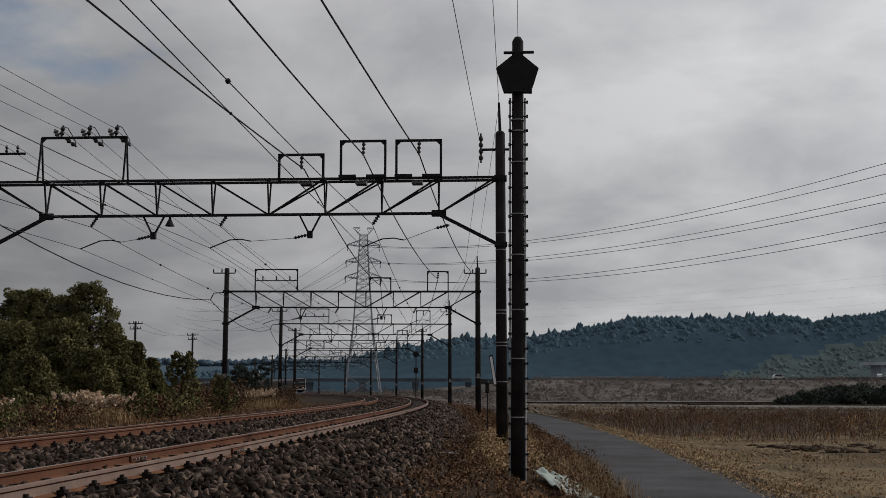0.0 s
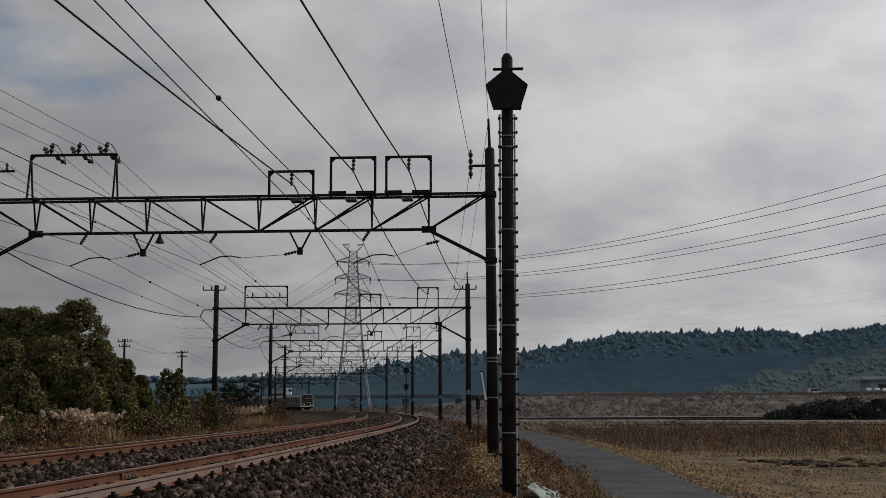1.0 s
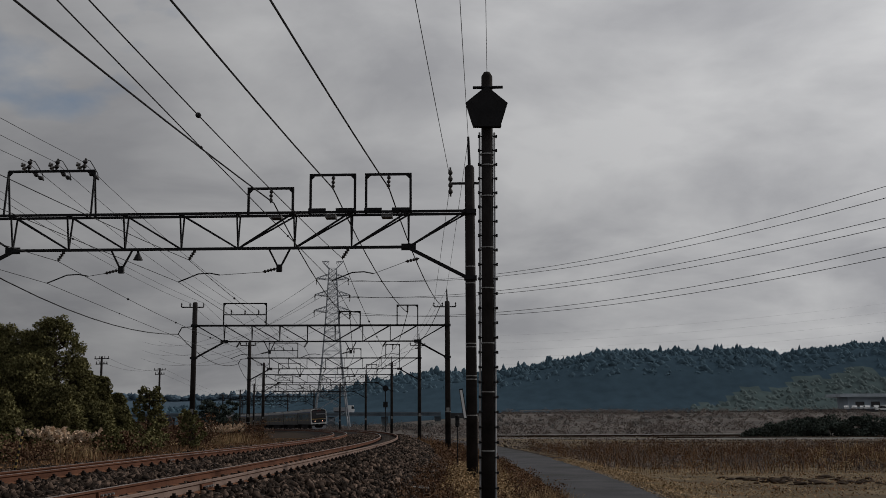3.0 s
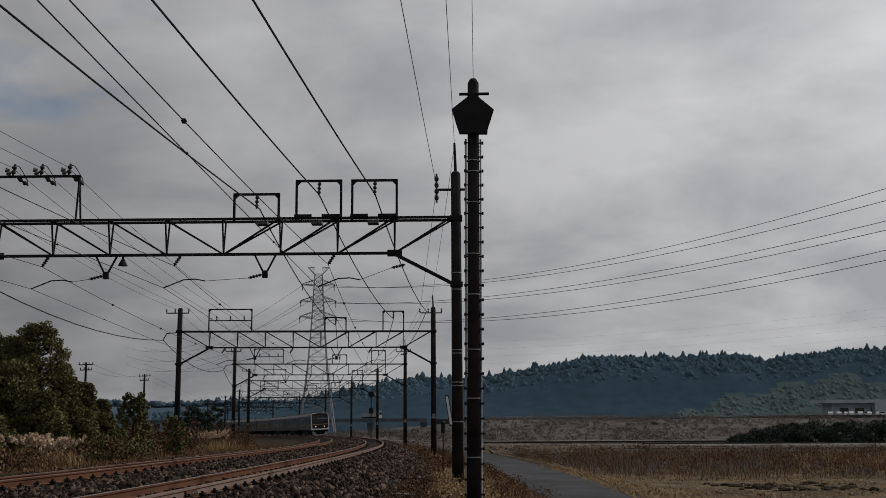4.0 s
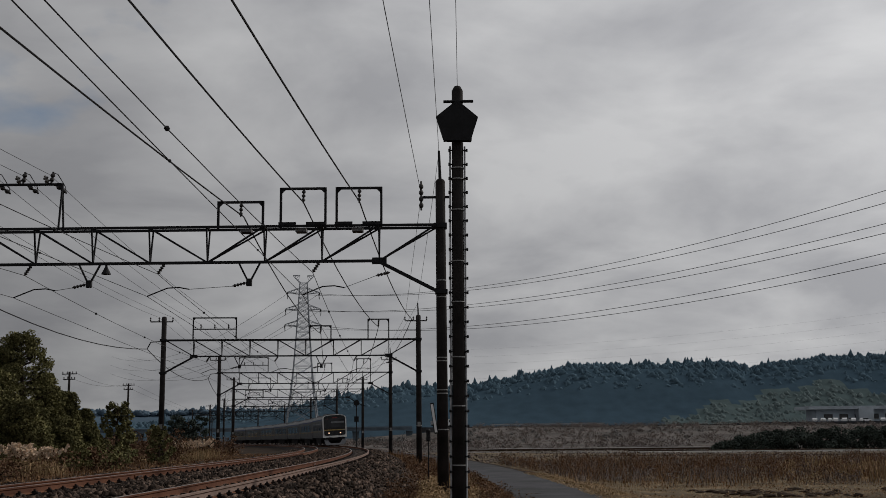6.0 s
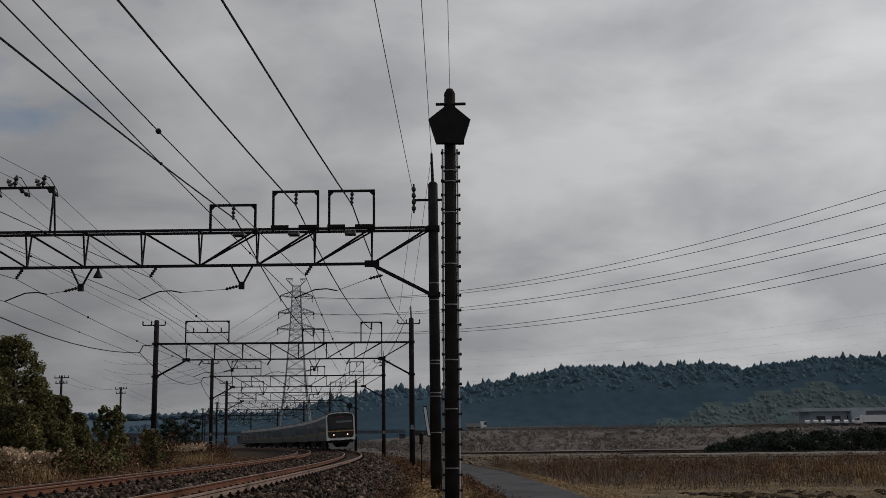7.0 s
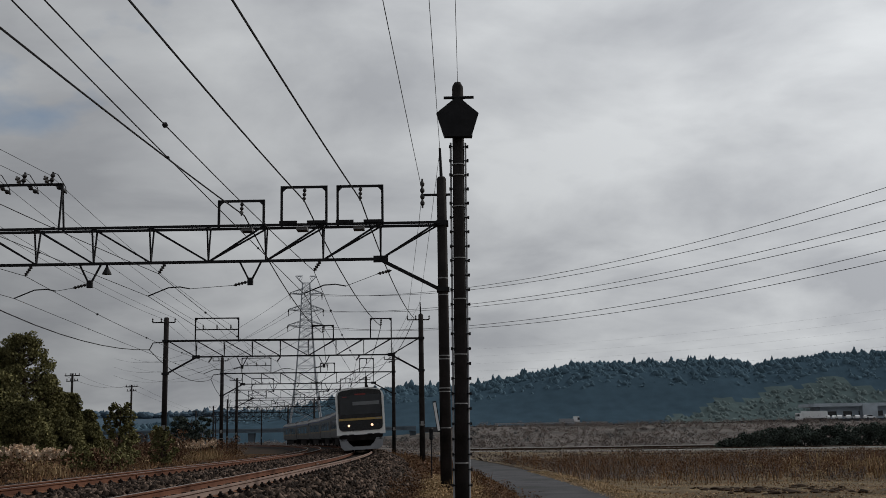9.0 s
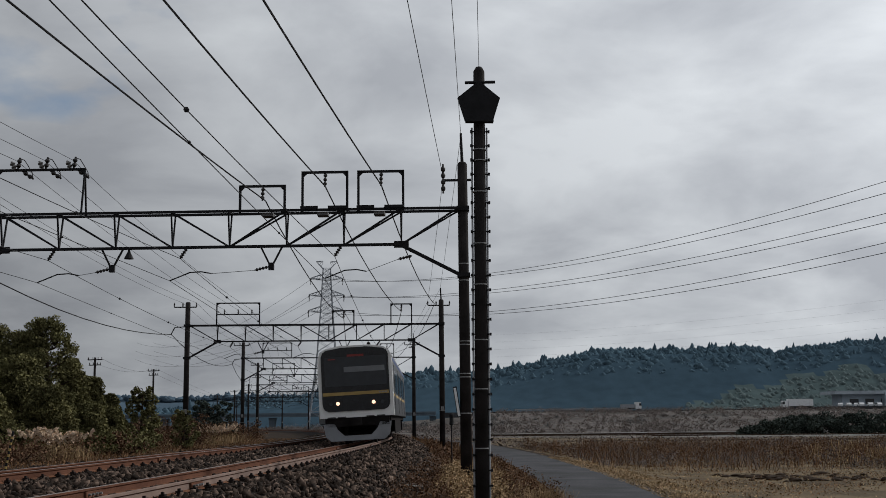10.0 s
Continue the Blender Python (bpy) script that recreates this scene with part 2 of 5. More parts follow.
# ---- mesh tools ----
class Shape:
    """Collects vertices and faces of one mesh."""

    def __init__(self):
        self.v, self.f = [], []

    def add(self, verts, faces):
        n = len(self.v)
        self.v += [tuple(p) for p in verts]
        self.f += [tuple(i + n for i in f) for f in faces]
        return self

    def box(self, x0, y0, z0, x1, y1, z1, m=None):
        p = [Vector((x, y, z)) for z in (z0, z1) for x, y in ((x0, y0), (x1, y0), (x1, y1), (x0, y1))]
        if m is not None:
            p = [m @ q for q in p]
        return self.add(p, [(3, 2, 1, 0), (4, 5, 6, 7), (0, 1, 5, 4), (1, 2, 6, 5), (2, 3, 7, 6), (3, 0, 4, 7)])

    def beam(self, a, b, w, h=None):
        """A rectangular bar from a to b."""
        a, b, h = Vector(a), Vector(b), h or w
        d = (b - a).normalized()
        s = d.cross(Vector((0, 0, 1)))
        s = s.normalized() if s.length > 1e-3 else Vector((1, 0, 0))
        u = s.cross(d)
        p = [q + s * (i * w / 2) + u * (j * h / 2) for q in (a, b) for i, j in ((-1, -1), (1, -1), (1, 1), (-1, 1))]
        return self.add(p, [(3, 2, 1, 0), (4, 5, 6, 7), (0, 1, 5, 4), (1, 2, 6, 5), (2, 3, 7, 6), (3, 0, 4, 7)])

    def tube(self, pts, r, n=6, caps=True):
        """A round bar along points; r is one radius or one per point."""
        pts = [Vector(p) for p in pts]
        rs = r if isinstance(r, (list, tuple)) else [r] * len(pts)
        base, rings = len(self.v), len(pts)
        for i, p in enumerate(pts):
            d = (pts[min(i + 1, rings - 1)] - pts[max(i - 1, 0)]).normalized()
            s = d.cross(Vector((0, 0, 1)))
            s = s.normalized() if s.length > 1e-3 else Vector((1, 0, 0))
            u = s.cross(d)
            for k in range(n):
                a = 2 * math.pi * k / n
                self.v.append(tuple(p + (s * math.cos(a) + u * math.sin(a)) * rs[i]))
        for i in range(rings - 1):
            for k in range(n):
                a, b = base + i * n + k, base + i * n + (k + 1) % n
                self.f.append((a, b, b + n, a + n))
        if caps:
            self.f.append(tuple(base + k for k in range(n))[::-1])
            self.f.append(tuple(base + (rings - 1) * n + k for k in range(n)))
        return self

    def prism(self, outline, y0, y1, m=None):
        """A plate: outline of (x, z), between y0 and y1."""
        n = len(outline)
        p = [Vector((x, y, z)) for y in (y0, y1) for x, z in outline]
        if m is not None:
            p = [m @ q for q in p]
        f = [tuple(range(n)), tuple(range(2 * n - 1, n - 1, -1))]
        f += [(i, n + i, n + (i + 1) % n, (i + 1) % n) for i in range(n)]
        return self.add(p, f)

    def mesh(self, name, smooth=False):
        me = bpy.data.meshes.new(name)
        me.from_pydata(self.v, [], self.f)
        bm = bmesh.new()
        bm.from_mesh(me)
        if len(self.f) < 20000:
            bmesh.ops.recalc_face_normals(bm, faces=bm.faces)
        bm.to_mesh(me)
        bm.free()
        if smooth:
            me.polygons.foreach_set("use_smooth", [True] * len(me.polygons))
        return me


def part(name, shape, material, parent=None, label="", smooth=False):
    """One mesh object, under a thing or a part when a parent is given."""
    me = shape.mesh(name, smooth) if isinstance(shape, Shape) else shape
    if not me.materials:
        me.materials.append(M[material])
    ob = new(name, me)
    ob.parent = parent
    return tagged(ob, label)


def thing(name, label, category, group="", kind="", m=None):
    ob = new(name)
    ob.empty_display_size = 0.2
    if m is not None:
        ob.matrix_basis = m
    return tagged(ob, label, category, group, kind)


def bulk(name, verts, faces, material, label, category, kind="stuff", smooth=False):
    """One large mesh from number arrays: verts (n, 3), faces (m, 3 or 4)."""
    me = bpy.data.meshes.new(name)
    verts, faces = np.asarray(verts, np.float32), np.asarray(faces, np.int32)
    k = faces.shape[1]
    me.vertices.add(len(verts))
    me.vertices.foreach_set("co", verts.ravel())
    me.loops.add(faces.size)
    me.loops.foreach_set("vertex_index", faces.ravel())
    me.polygons.add(len(faces))
    me.polygons.foreach_set("loop_start", np.arange(0, faces.size, k, dtype=np.int32))
    if smooth:
        me.polygons.foreach_set("use_smooth", np.ones(len(faces), bool))
    me.update(calc_edges=True)
    me.validate()
    me.materials.append(M[material])
    return tagged(new(name, me), label, category, kind=kind)


rng = np.random.default_rng(7)

# ---- the line: centre of the near track as a curve of slowly changing bend ----
DS = 0.5
S_LINE = np.arange(-60, 460, DS)
_k = np.interp(S_LINE, [0, 60, 130, 300, 460], [2.015, 1.857, 1.336, 1.5, 1.2]) / 1000
_th = 0.112 - np.concatenate([[0], np.cumsum((_k[1:] + _k[:-1]) / 2 * DS)])
_th += 0.112 - np.interp(0, S_LINE, _th)
_x = np.concatenate([[0], np.cumsum(np.sin((_th[1:] + _th[:-1]) / 2) * DS)])
_y = np.concatenate([[0], np.cumsum(np.cos((_th[1:] + _th[:-1]) / 2) * DS)])
_x += -4.663 - np.interp(0, S_LINE, _x)
_y += 5.0 - np.interp(0, S_LINE, _y)
CANT = math.atan(0.052 / 1.067)


def grade(s):
    """Height of the line above its nearest stretch: it falls away gently."""
    return np.interp(s, [25, 60, 95, 140, 265, 450], [0.0, -0.13, -0.25, -0.42, -1.0, -1.6])


def line(s, u=0.0, z=0.0):
    """The place s metres along the line, u to the right of the near track's middle."""
    th = np.interp(s, S_LINE, _th)
    return Vector((np.interp(s, S_LINE, _x) + u * np.cos(th), np.interp(s, S_LINE, _y) - u * np.sin(th), z + float(grade(s))))


def heading(s):
    return float(np.interp(s, S_LINE, _th))


def s_at(y):
    return float(np.interp(y, _y, S_LINE))


def line_np(s, u):
    th = np.interp(s, S_LINE, _th)
    return np.interp(s, S_LINE, _x) + u * np.cos(th), np.interp(s, S_LINE, _y) - u * np.sin(th)


def su_of(x, y):
    """Roughly the inverse of line_np."""
    s = np.interp(y, _y, S_LINE)
    for _ in range(3):
        th = np.interp(s, S_LINE, _th)
        dx, dy = x - np.interp(s, S_LINE, _x), y - np.interp(s, S_LINE, _y)
        s = s + dx * np.sin(th) + dy * np.cos(th)
    th = np.interp(s, S_LINE, _th)
    return s, (x - np.interp(s, S_LINE, _x)) * np.cos(th) - (y - np.interp(s, S_LINE, _y)) * np.sin(th)


FAR = -3.744      # the far track's middle
PROFILE_U = [-400, -60, -16, -8.5, -6.6, -5.4, -4.6, -2.9, -2.4, -1.4, -0.9, 0.9, 1.2, 1.6, 3.0, 4.6, 6.3, 6.7, 9.8, 10.4, 13.0, 60, 400, 900]
PROFILE_Z = [-0.6, -0.6, -0.55, -0.5, -0.5, -0.2, -0.2, -0.2, -0.13, -0.11, -0.19, -0.19, -0.15, -0.17, -0.85, -1.15, -1.38, -1.42, -1.42, -1.45, -1.6, -1.7, -1.7, -1.7]


def ground_z(u):
    return np.interp(u, PROFILE_U, PROFILE_Z)


def slope(s, u):
    """How much of the line's fall the ground beside it shares."""
    return grade(s) * np.interp(u, [-60, -20, 4.5, 8], [0, 1, 1, 0])


# ---- ground ----
def smooth01(a):
    a = np.clip(a, 0, 1)
    return a * a * (3 - 2 * a)


def field_rise(x, y):
    """The waste ground beyond the paddies climbs to the road embankment."""
    return 4.6 * smooth01((np.asarray(y) - 185) / 200) * smooth01((np.asarray(x) - 8) / 22)


def place_z(x, y):
    s, u = su_of(np.asarray(x, float), np.asarray(y, float))
    return ground_z(u) + slope(s, u) + field_rise(x, y)


def make_ground():
    us = np.array([-900, -400, -200, -120, -60, -30, -16, -12, -8.5, -7.4, -6.6, -6.1, -5.6, -4.6, -2.9, -2.4, -1.4, -0.9, 0, 0.9, 1.2, 1.6, 2.3, 3.0, 3.8, 4.6, 5.5, 6.3,
                   6.7, 7.5, 8.2, 9.0, 9.8, 10.4, 11.5, 13, 16, 20, 25, 32, 42, 60, 100, 180, 400, 900, 2500], float)
    ss = np.concatenate([np.arange(-60, 100, 1.0), np.arange(100, 459, 6.0)])
    S, U = np.meshgrid(ss, us, indexing="ij")
    x, y = line_np(S, U)
    z = ground_z(U) + slope(S, U)
    for i in range(S.shape[0]):
        for j in range(S.shape[1]):
            u = us[j]
            amp = 0.02 if -5.7 < u < 1.8 or 6.5 < u < 9.9 else 0.10
            z[i, j] += amp * noise.noise(Vector((x[i, j] * 0.6, y[i, j] * 0.6, 0)))
    z += field_rise(x, y)
    a, b = S.shape
    idx = np.arange(a * b).reshape(a, b)
    f = np.stack([idx[:-1, :-1], idx[:-1, 1:], idx[1:, 1:], idx[1:, :-1]], -1).reshape(-1, 4)
    keep = np.ones(len(f), bool)
    v = np.stack([x, y, z], -1).reshape(-1, 3)
    ob = bulk("ground", v, f[keep], "field", "dry winter fields and grassy railway embankment", "ground", "structure", True)
    me = ob.data
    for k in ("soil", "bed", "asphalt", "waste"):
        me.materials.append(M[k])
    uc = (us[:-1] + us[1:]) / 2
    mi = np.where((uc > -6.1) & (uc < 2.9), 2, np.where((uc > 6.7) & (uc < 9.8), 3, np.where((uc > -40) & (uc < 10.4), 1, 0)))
    mi = np.tile(mi, (a - 1, 1))
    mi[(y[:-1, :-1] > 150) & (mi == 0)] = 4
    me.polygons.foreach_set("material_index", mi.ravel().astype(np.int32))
    me.update()


def far_ground():
    sh = Shape()
    sh.add([(-4000, -400, -1.95), (4500, -400, -1.95), (4500, 4800, -1.95), (-4000, 4800, -1.95)], [(0, 1, 2, 3)])
    tagged(part("ground", sh, "field"), "flat brown farmland reaching the hills", "ground", kind="structure")


make_ground()
far_ground()

# ---- track ----
RAIL = [(-0.064, 0.0), (0.064, 0.0), (0.064, 0.012), (0.012, 0.03), (0.008, 0.105), (0.0325, 0.12), (0.0325, 0.148), (0.02, 0.153),
        (-0.02, 0.153), (-0.0325, 0.148), (-0.0325, 0.12), (-0.008, 0.105), (-0.012, 0.03), (-0.064, 0.012)]


def bank(s, centre, u, z):
    """A place on the canted track: u and z in the track's own cross-section, z = 0 on the rail heads."""
    return line(s, centre + u * math.cos(CANT) - z * math.sin(CANT), z * math.cos(CANT) + u * math.sin(CANT))


def make_rail(name, centre, side, s0, s1, label, step=1.5):
    ss = np.arange(s0, s1, step)
    sh = Shape()
    n = len(RAIL)
    for s in ss:
        sh.v += [tuple(bank(s, centre, side * 0.566 + a, b - 0.153)) for a, b in RAIL]
    for i in range(len(ss) - 1):
        for k in range(n):
            a, b = i * n + k, i * n + (k + 1) % n
            sh.f.append((a, b, b + n, a + n))
    ob = part(name, sh, "rail")
    for key in ("rail_top", "rail_sunlit", "rail_foot"):
        ob.data.materials.append(M[key])
    for p in ob.data.polygons:
        k = p.index % n
        # web and head of this rail take the painted sunlit colour
        if side > 0 and centre == 0 and k in (3, 5, 6, 7):
            p.material_index = 2
        elif k in (6, 7, 8):
            p.material_index = 1
        elif k in (1, 2):
            p.material_index = 3
    return tagged(ob, label, "rail", "rails", "structure")


for c in (0.0, FAR):
    for side in (-1, 1):
        make_rail("rail", c, side, -30, 330, "rusty steel rail with a worn head on sleepers")

PITCH = 0.697


def make_sleepers(centre, s0, s1, name):
    sh = Shape()
    o = [(-1.0, 0), (1.0, 0), (1.0, 0.10), (0.86, 0.16), (0.3, 0.15), (-0.3, 0.15), (-0.86, 0.16), (-1.0, 0.10)]
    sh.prism(o, -0.12, 0.12)
    me = sh.mesh("sleeper")
    me.materials.append(M["sleeper"])
    parent = tagged(new(name), "row of grey concrete sleepers bedded in ballast", "sleepers", kind="structure")
    for i in range(int((s1 - s0) / PITCH)):
        s = s0 + i * PITCH
        ob = new("sleeper", me)
        ob.parent = parent
        p = bank(s, centre, 0, -0.325)
        ob.matrix_basis = Matrix.Translation(p) @ Matrix.Rotation(-heading(s), 4, "Z") @ Matrix.Rotation(-CANT, 4, "Y")


make_sleepers(0.0, 5.316 - 22 * PITCH, 90, "sleepers_near")
make_sleepers(FAR, 5.0 - 10 * PITCH, 60, "sleepers_far")


def clip_shape(sh, m, outer):
    """A spring clip with its bolt and pad on a rail foot; the outer ones stand on larger shoulders."""
    if outer:
        sh.box(-0.02, -0.075, -0.03, 0.12, 0.075, 0.025, m)
        sh.box(0.0, -0.045, 0.025, 0.075, 0.045, 0.05, m)
        sh.box(0.02, -0.022, 0.05, 0.055, 0.022, 0.078, m)
    else:
        sh.box(-0.02, -0.05, -0.02, 0.07, 0.05, 0.03, m)


def make_clips(centre, s0, s1):
    for side in (-1, 1):
        sh = Shape()
        for i in range(int((s1 - s0) / PITCH)):
            s = s0 + i * PITCH
            base = Matrix.Translation(bank(s, centre, side * 0.566, -0.153)) @ Matrix.Rotation(-heading(s), 4, "Z") @ Matrix.Rotation(-CANT, 4, "Y")
            for o in (-1, 1):
                m = base @ Matrix.Rotation(0 if o > 0 else math.pi, 4, "Z") @ Matrix.Translation((0.045, 0, 0.0))
                clip_shape(sh, m, o == side)
        ob = part("rail_fastenings", sh, "clip")
        tagged(ob, "dark spring clips and bolts along the rail foot", "rail fastenings", kind="stuff")


make_clips(0.0, 5.316 - 10 * PITCH, 90)
make_clips(FAR, 5.0, 60)


# ---- overhead line portals ----
SPANS = [15.75, 15.75] + [15.0] * 8
PANELS = 9
HEIGHTS = [(7.06, 6.02, 8.5), (6.6, 5.65, 8.05)]     # upper chord, lower chord, pole top


def lattice(sh, x0, x1, depth, TOP, LOW):
    """Truss between the poles: pole faces at x0 and x1 (x1 > x0), in the local x-z plane; the right end is x1."""
    w = (x1 - x0) / PANELS
    for y in (-depth / 2, depth / 2):
        sh.beam((x0, y, TOP), (x1, y, TOP), 0.06, 0.075)
    sh.beam((x0 + w, 0, LOW), (x1 - w, 0, LOW), 0.09, 0.08)
    for i in range(1, PANELS):
        x = x0 + i * w
        for y in (-depth / 2, depth / 2):
            sh.beam((x, y, TOP), (x, 0, LOW), 0.045)
        sh.beam((x, -depth / 2, TOP), (x, depth / 2, TOP), 0.05)
    for i in range(PANELS):
        a, b = x0 + i * w, x0 + (i + 1) * w
        for y in (-depth / 2, depth / 2):
            if i < 5:
                sh.beam((a, y, TOP), (b, 0, LOW), 0.05)
            else:
                sh.beam((b, y, TOP), (a, 0, LOW), 0.05)
    for x, d in ((x0 + w, 1), (x1 - w, -1)):
        sh.box(x - 0.22, -0.03, LOW - 0.10, x + 0.22, 0.03, LOW + 0.10)


def hoop(sh, x0, x1, z0, z1, b=0.07, splay=0.0):
    """A frame standing on the truss to carry a feeder."""
    for x, d in ((x0, -1), (x1, 1)):
        if splay:
            sh.beam((x, -0.2, z0), (x, 0, z1), b * 0.7)
            sh.beam((x, 0.25, z0), (x, 0, z1), b * 0.7)
        else:
            sh.beam((x, 0, z0), (x, 0, z1 + b / 2), b)
        sh.add([(x, -b / 2, z1), (x - d * 0.17, -b / 2, z1), (x, -b / 2, z1 - 0.17), (x, b / 2, z1), (x - d * 0.17, b / 2, z1), (x, b / 2, z1 - 0.17)],
               [(0, 1, 2), (5, 4, 3), (0, 3, 4, 1), (1, 4, 5, 2), (2, 5, 3, 0)])
    sh.beam((x0, 0, z1), (x1, 0, z1), b)


def insulator(sh, a, b, r=0.055, n=4):
    """Stacked insulator sheds on a rod from a to b."""
    a, b = Vector(a), Vector(b)
    sh.tube([a, b], r * 0.42, 6)
    d = (b - a) / (n + 0.6)
    for i in range(n):
        c = a + d * (i + 0.8)
        sh.tube([c - d * 0.42, c - d * 0.1, c + d * 0.2, c + d * 0.42], [r * 0.55, r, r * 0.95, r * 0.5], 8)


def concrete_pole(parent, x, z0, z1, r0=0.17, r1=0.145, bands=()):
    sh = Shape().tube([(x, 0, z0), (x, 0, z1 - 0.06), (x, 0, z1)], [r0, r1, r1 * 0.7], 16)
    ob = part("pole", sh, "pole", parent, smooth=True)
    for z in bands:
        r = r0 + (r1 - r0) * (z - z0) / (z1 - z0) + 0.006
        part("pole_band", Shape().tube([(x, 0, z - 0.015), (x, 0, z + 0.015)], r, 16), "band", ob)
    return ob


# contact wire and the place from which its steady arm is pulled, one for each wired track
WIRED = [(-4.15, -1.45), (-8.8, -5.75), (-12.8, -10.55)]


def make_portal(kind, label, right, turn, SPAN, z_right=-0.95, z_left=-0.55):
    """A portal whose right pole stands at the origin of its own space; the truss runs to -x."""
    m = Matrix.Translation(right) @ Matrix.Rotation(-turn, 4, "Z")
    p = thing("catenary_portal", label, "catenary portal", "portals over the line", m=m)
    detail = kind <= 1
    TOP, LOW, TALL = HEIGHTS[kind > 1]
    bands = (1.0, 2.05, 2.15, 3.0, 3.1, 4.9, 5.4) if detail else (1.5,)
    concrete_pole(p, 0, z_right - 0.3, TALL, bands=bands)
    concrete_pole(p, -SPAN, z_left - 0.3, TALL - 0.05, bands=(1.0,))
    sh = Shape()
    lattice(sh, -SPAN + 0.13, -0.13, 0.5, TOP, LOW)
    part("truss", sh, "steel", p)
    for x, d in ((0, -1), (-SPAN, 1)):
        w = (SPAN - 0.26) / PANELS
        knee = Shape().beam((x + d * 0.13, 0, LOW - 0.93), (x + d * (0.13 + w), 0, LOW - 0.03), 0.09, 0.10)
        knee.box(x - 0.19, -0.19, LOW - 1.02, x + 0.19, 0.19, LOW - 0.9)
        part("knee_brace", knee, "steel", p)
        part("pole_clamp", Shape().box(x - 0.19, -0.2, TOP - 0.07, x + 0.19, 0.2, TOP + 0.07), "steel", p)
    if kind <= 1:
        frames = [(-6.72, -5.37, 0.80, 0), (-4.83, -3.48, 1.20, 0), (-3.14, -1.79, 1.20, 0), (-14.15, -11.48, 1.42, 1)]
    else:
        frames = [(-13.3, -10.78, 1.32, 0), (-6.45, -5.2, 0.82, 0), (-3.0, -1.77, 1.2, 0)]
    for x0, x1, h, splay in frames:
        fs = Shape()
        hoop(fs, x0, x1, TOP, TOP + h, 0.07, splay)
        if kind > 1 and h > 1.3:
            fs.beam((x0, 0, TOP + 0.65), (x1, 0, TOP + 0.65), 0.06)
        ob = part("feeder_frame", fs, "steel", p)
        for fx0, fx1 in ((x0 - 0.03, x0 + 0.5), (x1 - 0.55, x1 + 0.03)) if detail and h == 1.2 else ():
            part("foot_plate", Shape().box(fx0, -0.28, TOP - 0.045, fx1, -0.245, TOP + 0.12), "steel", ob)
        ends = []
        if h > 1.3:
            for k in range(3):
                x = x0 + (0.18 + 0.32 * k) * (x1 - x0)
                if kind <= 1:
                    ends += [((x + 0.06, -0.05, TOP + h + 0.02), (x - 0.06, -0.05, TOP + h + 0.26), 0.085),
                             ((x + 0.15, -0.05, TOP + h + 0.02), (x + 0.20, -0.05, TOP + h + 0.38), 0.075),
                             ((x + 0.26, 0.0, TOP + h - 0.02), (x + 0.58, 0.1, TOP + h - 0.26), 0.07)]
                else:
                    ends.append(((x, 0, TOP + 0.65), (x, 0, TOP + 0.95), 0.05))
        else:
            x = (x0 + x1) / 2 + 0.02
            ends.append(((x, 0, TOP + h), (x - 0.02, 0, TOP + h - 0.45), 0.06))
        for e0, e1, er in ends:
            ins = Shape()
            insulator(ins, e0, e1, er, 2 if h > 1.3 else 3)
            part("insulator", ins, "porcelain" if er == 0.085 else "ceramic", ob)
        if kind <= 1 and h > 1.3:
            for k in range(3):
                x = x0 + (0.18 + 0.32 * k) * (x1 - x0)
                loop = [(x + 0.22, -0.05, TOP + h + 0.34), (x + 0.34, -0.05, TOP + h + 0.30), (x + 0.45, -0.02, TOP + h + 0.12), (x + 0.56, 0.03, TOP + h - 0.08), (x + 0.58, 0.05, TOP + h - 0.24)]
                part("jumper", Shape().tube(loop, 0.014, 5), "wire", ob)
    for x in ((-5.85, -4.2, -2.5) if detail else ()):
        part("plate", Shape().box(x - 0.16, -0.2, TOP - 0.15, x + 0.16, 0.2, TOP - 0.05), "roof", p)
    # contact wire supports under the truss: drop brackets, pull-off wires and steady arms
    for xc, anchor in WIRED:
        arm = Shape()
        arm.tube([(xc + 1.25, 0, LOW - 0.80), (xc + 0.95, 0, LOW - 0.74), (xc + 0.6, 0, LOW - 0.76), (xc, 0, LOW - 1.0)], 0.02, 6)
        sa = part("steady_arm", arm, "steel", p)
        bz = LOW - 0.35 if anchor > -2 else LOW - 0.62
        if anchor < -2:
            v = Shape()
            v.beam((anchor - 0.33, 0, LOW), (anchor - 0.05, 0, LOW - 0.55), 0.05)
            v.beam((anchor + 0.33, 0, LOW), (anchor + 0.05, 0, LOW - 0.55), 0.05)
            v.box(anchor - 0.08, -0.06, LOW - 0.72, anchor + 0.08, 0.06, LOW - 0.5)
            part("drop_bracket", v, "steel", p)
        part("pull_off_wire", Shape().tube([(anchor - 0.5, 0, bz - 0.1), (xc + 1.25, 0, LOW - 0.80)], 0.008, 5), "wire", sa)
        for e0, e1, er in (((xc + 0.5, 0, LOW - 0.02), (xc + 0.3, 0, LOW - 0.33), 0.06), ((anchor - 0.08, 0, bz), (anchor - 0.5, 0, bz - 0.1), 0.05)):
            ins = Shape()
            insulator(ins, e0, e1, er)
            part("insulator", ins, "ceramic", sa)
    if detail:
        part("hanging_bell", Shape().tube([(-10.05, 0, LOW), (-10.05, 0, LOW - 0.1), (-10.05, 0, LOW - 0.32)], [0.03, 0.04, 0.15], 10), "steel", p)
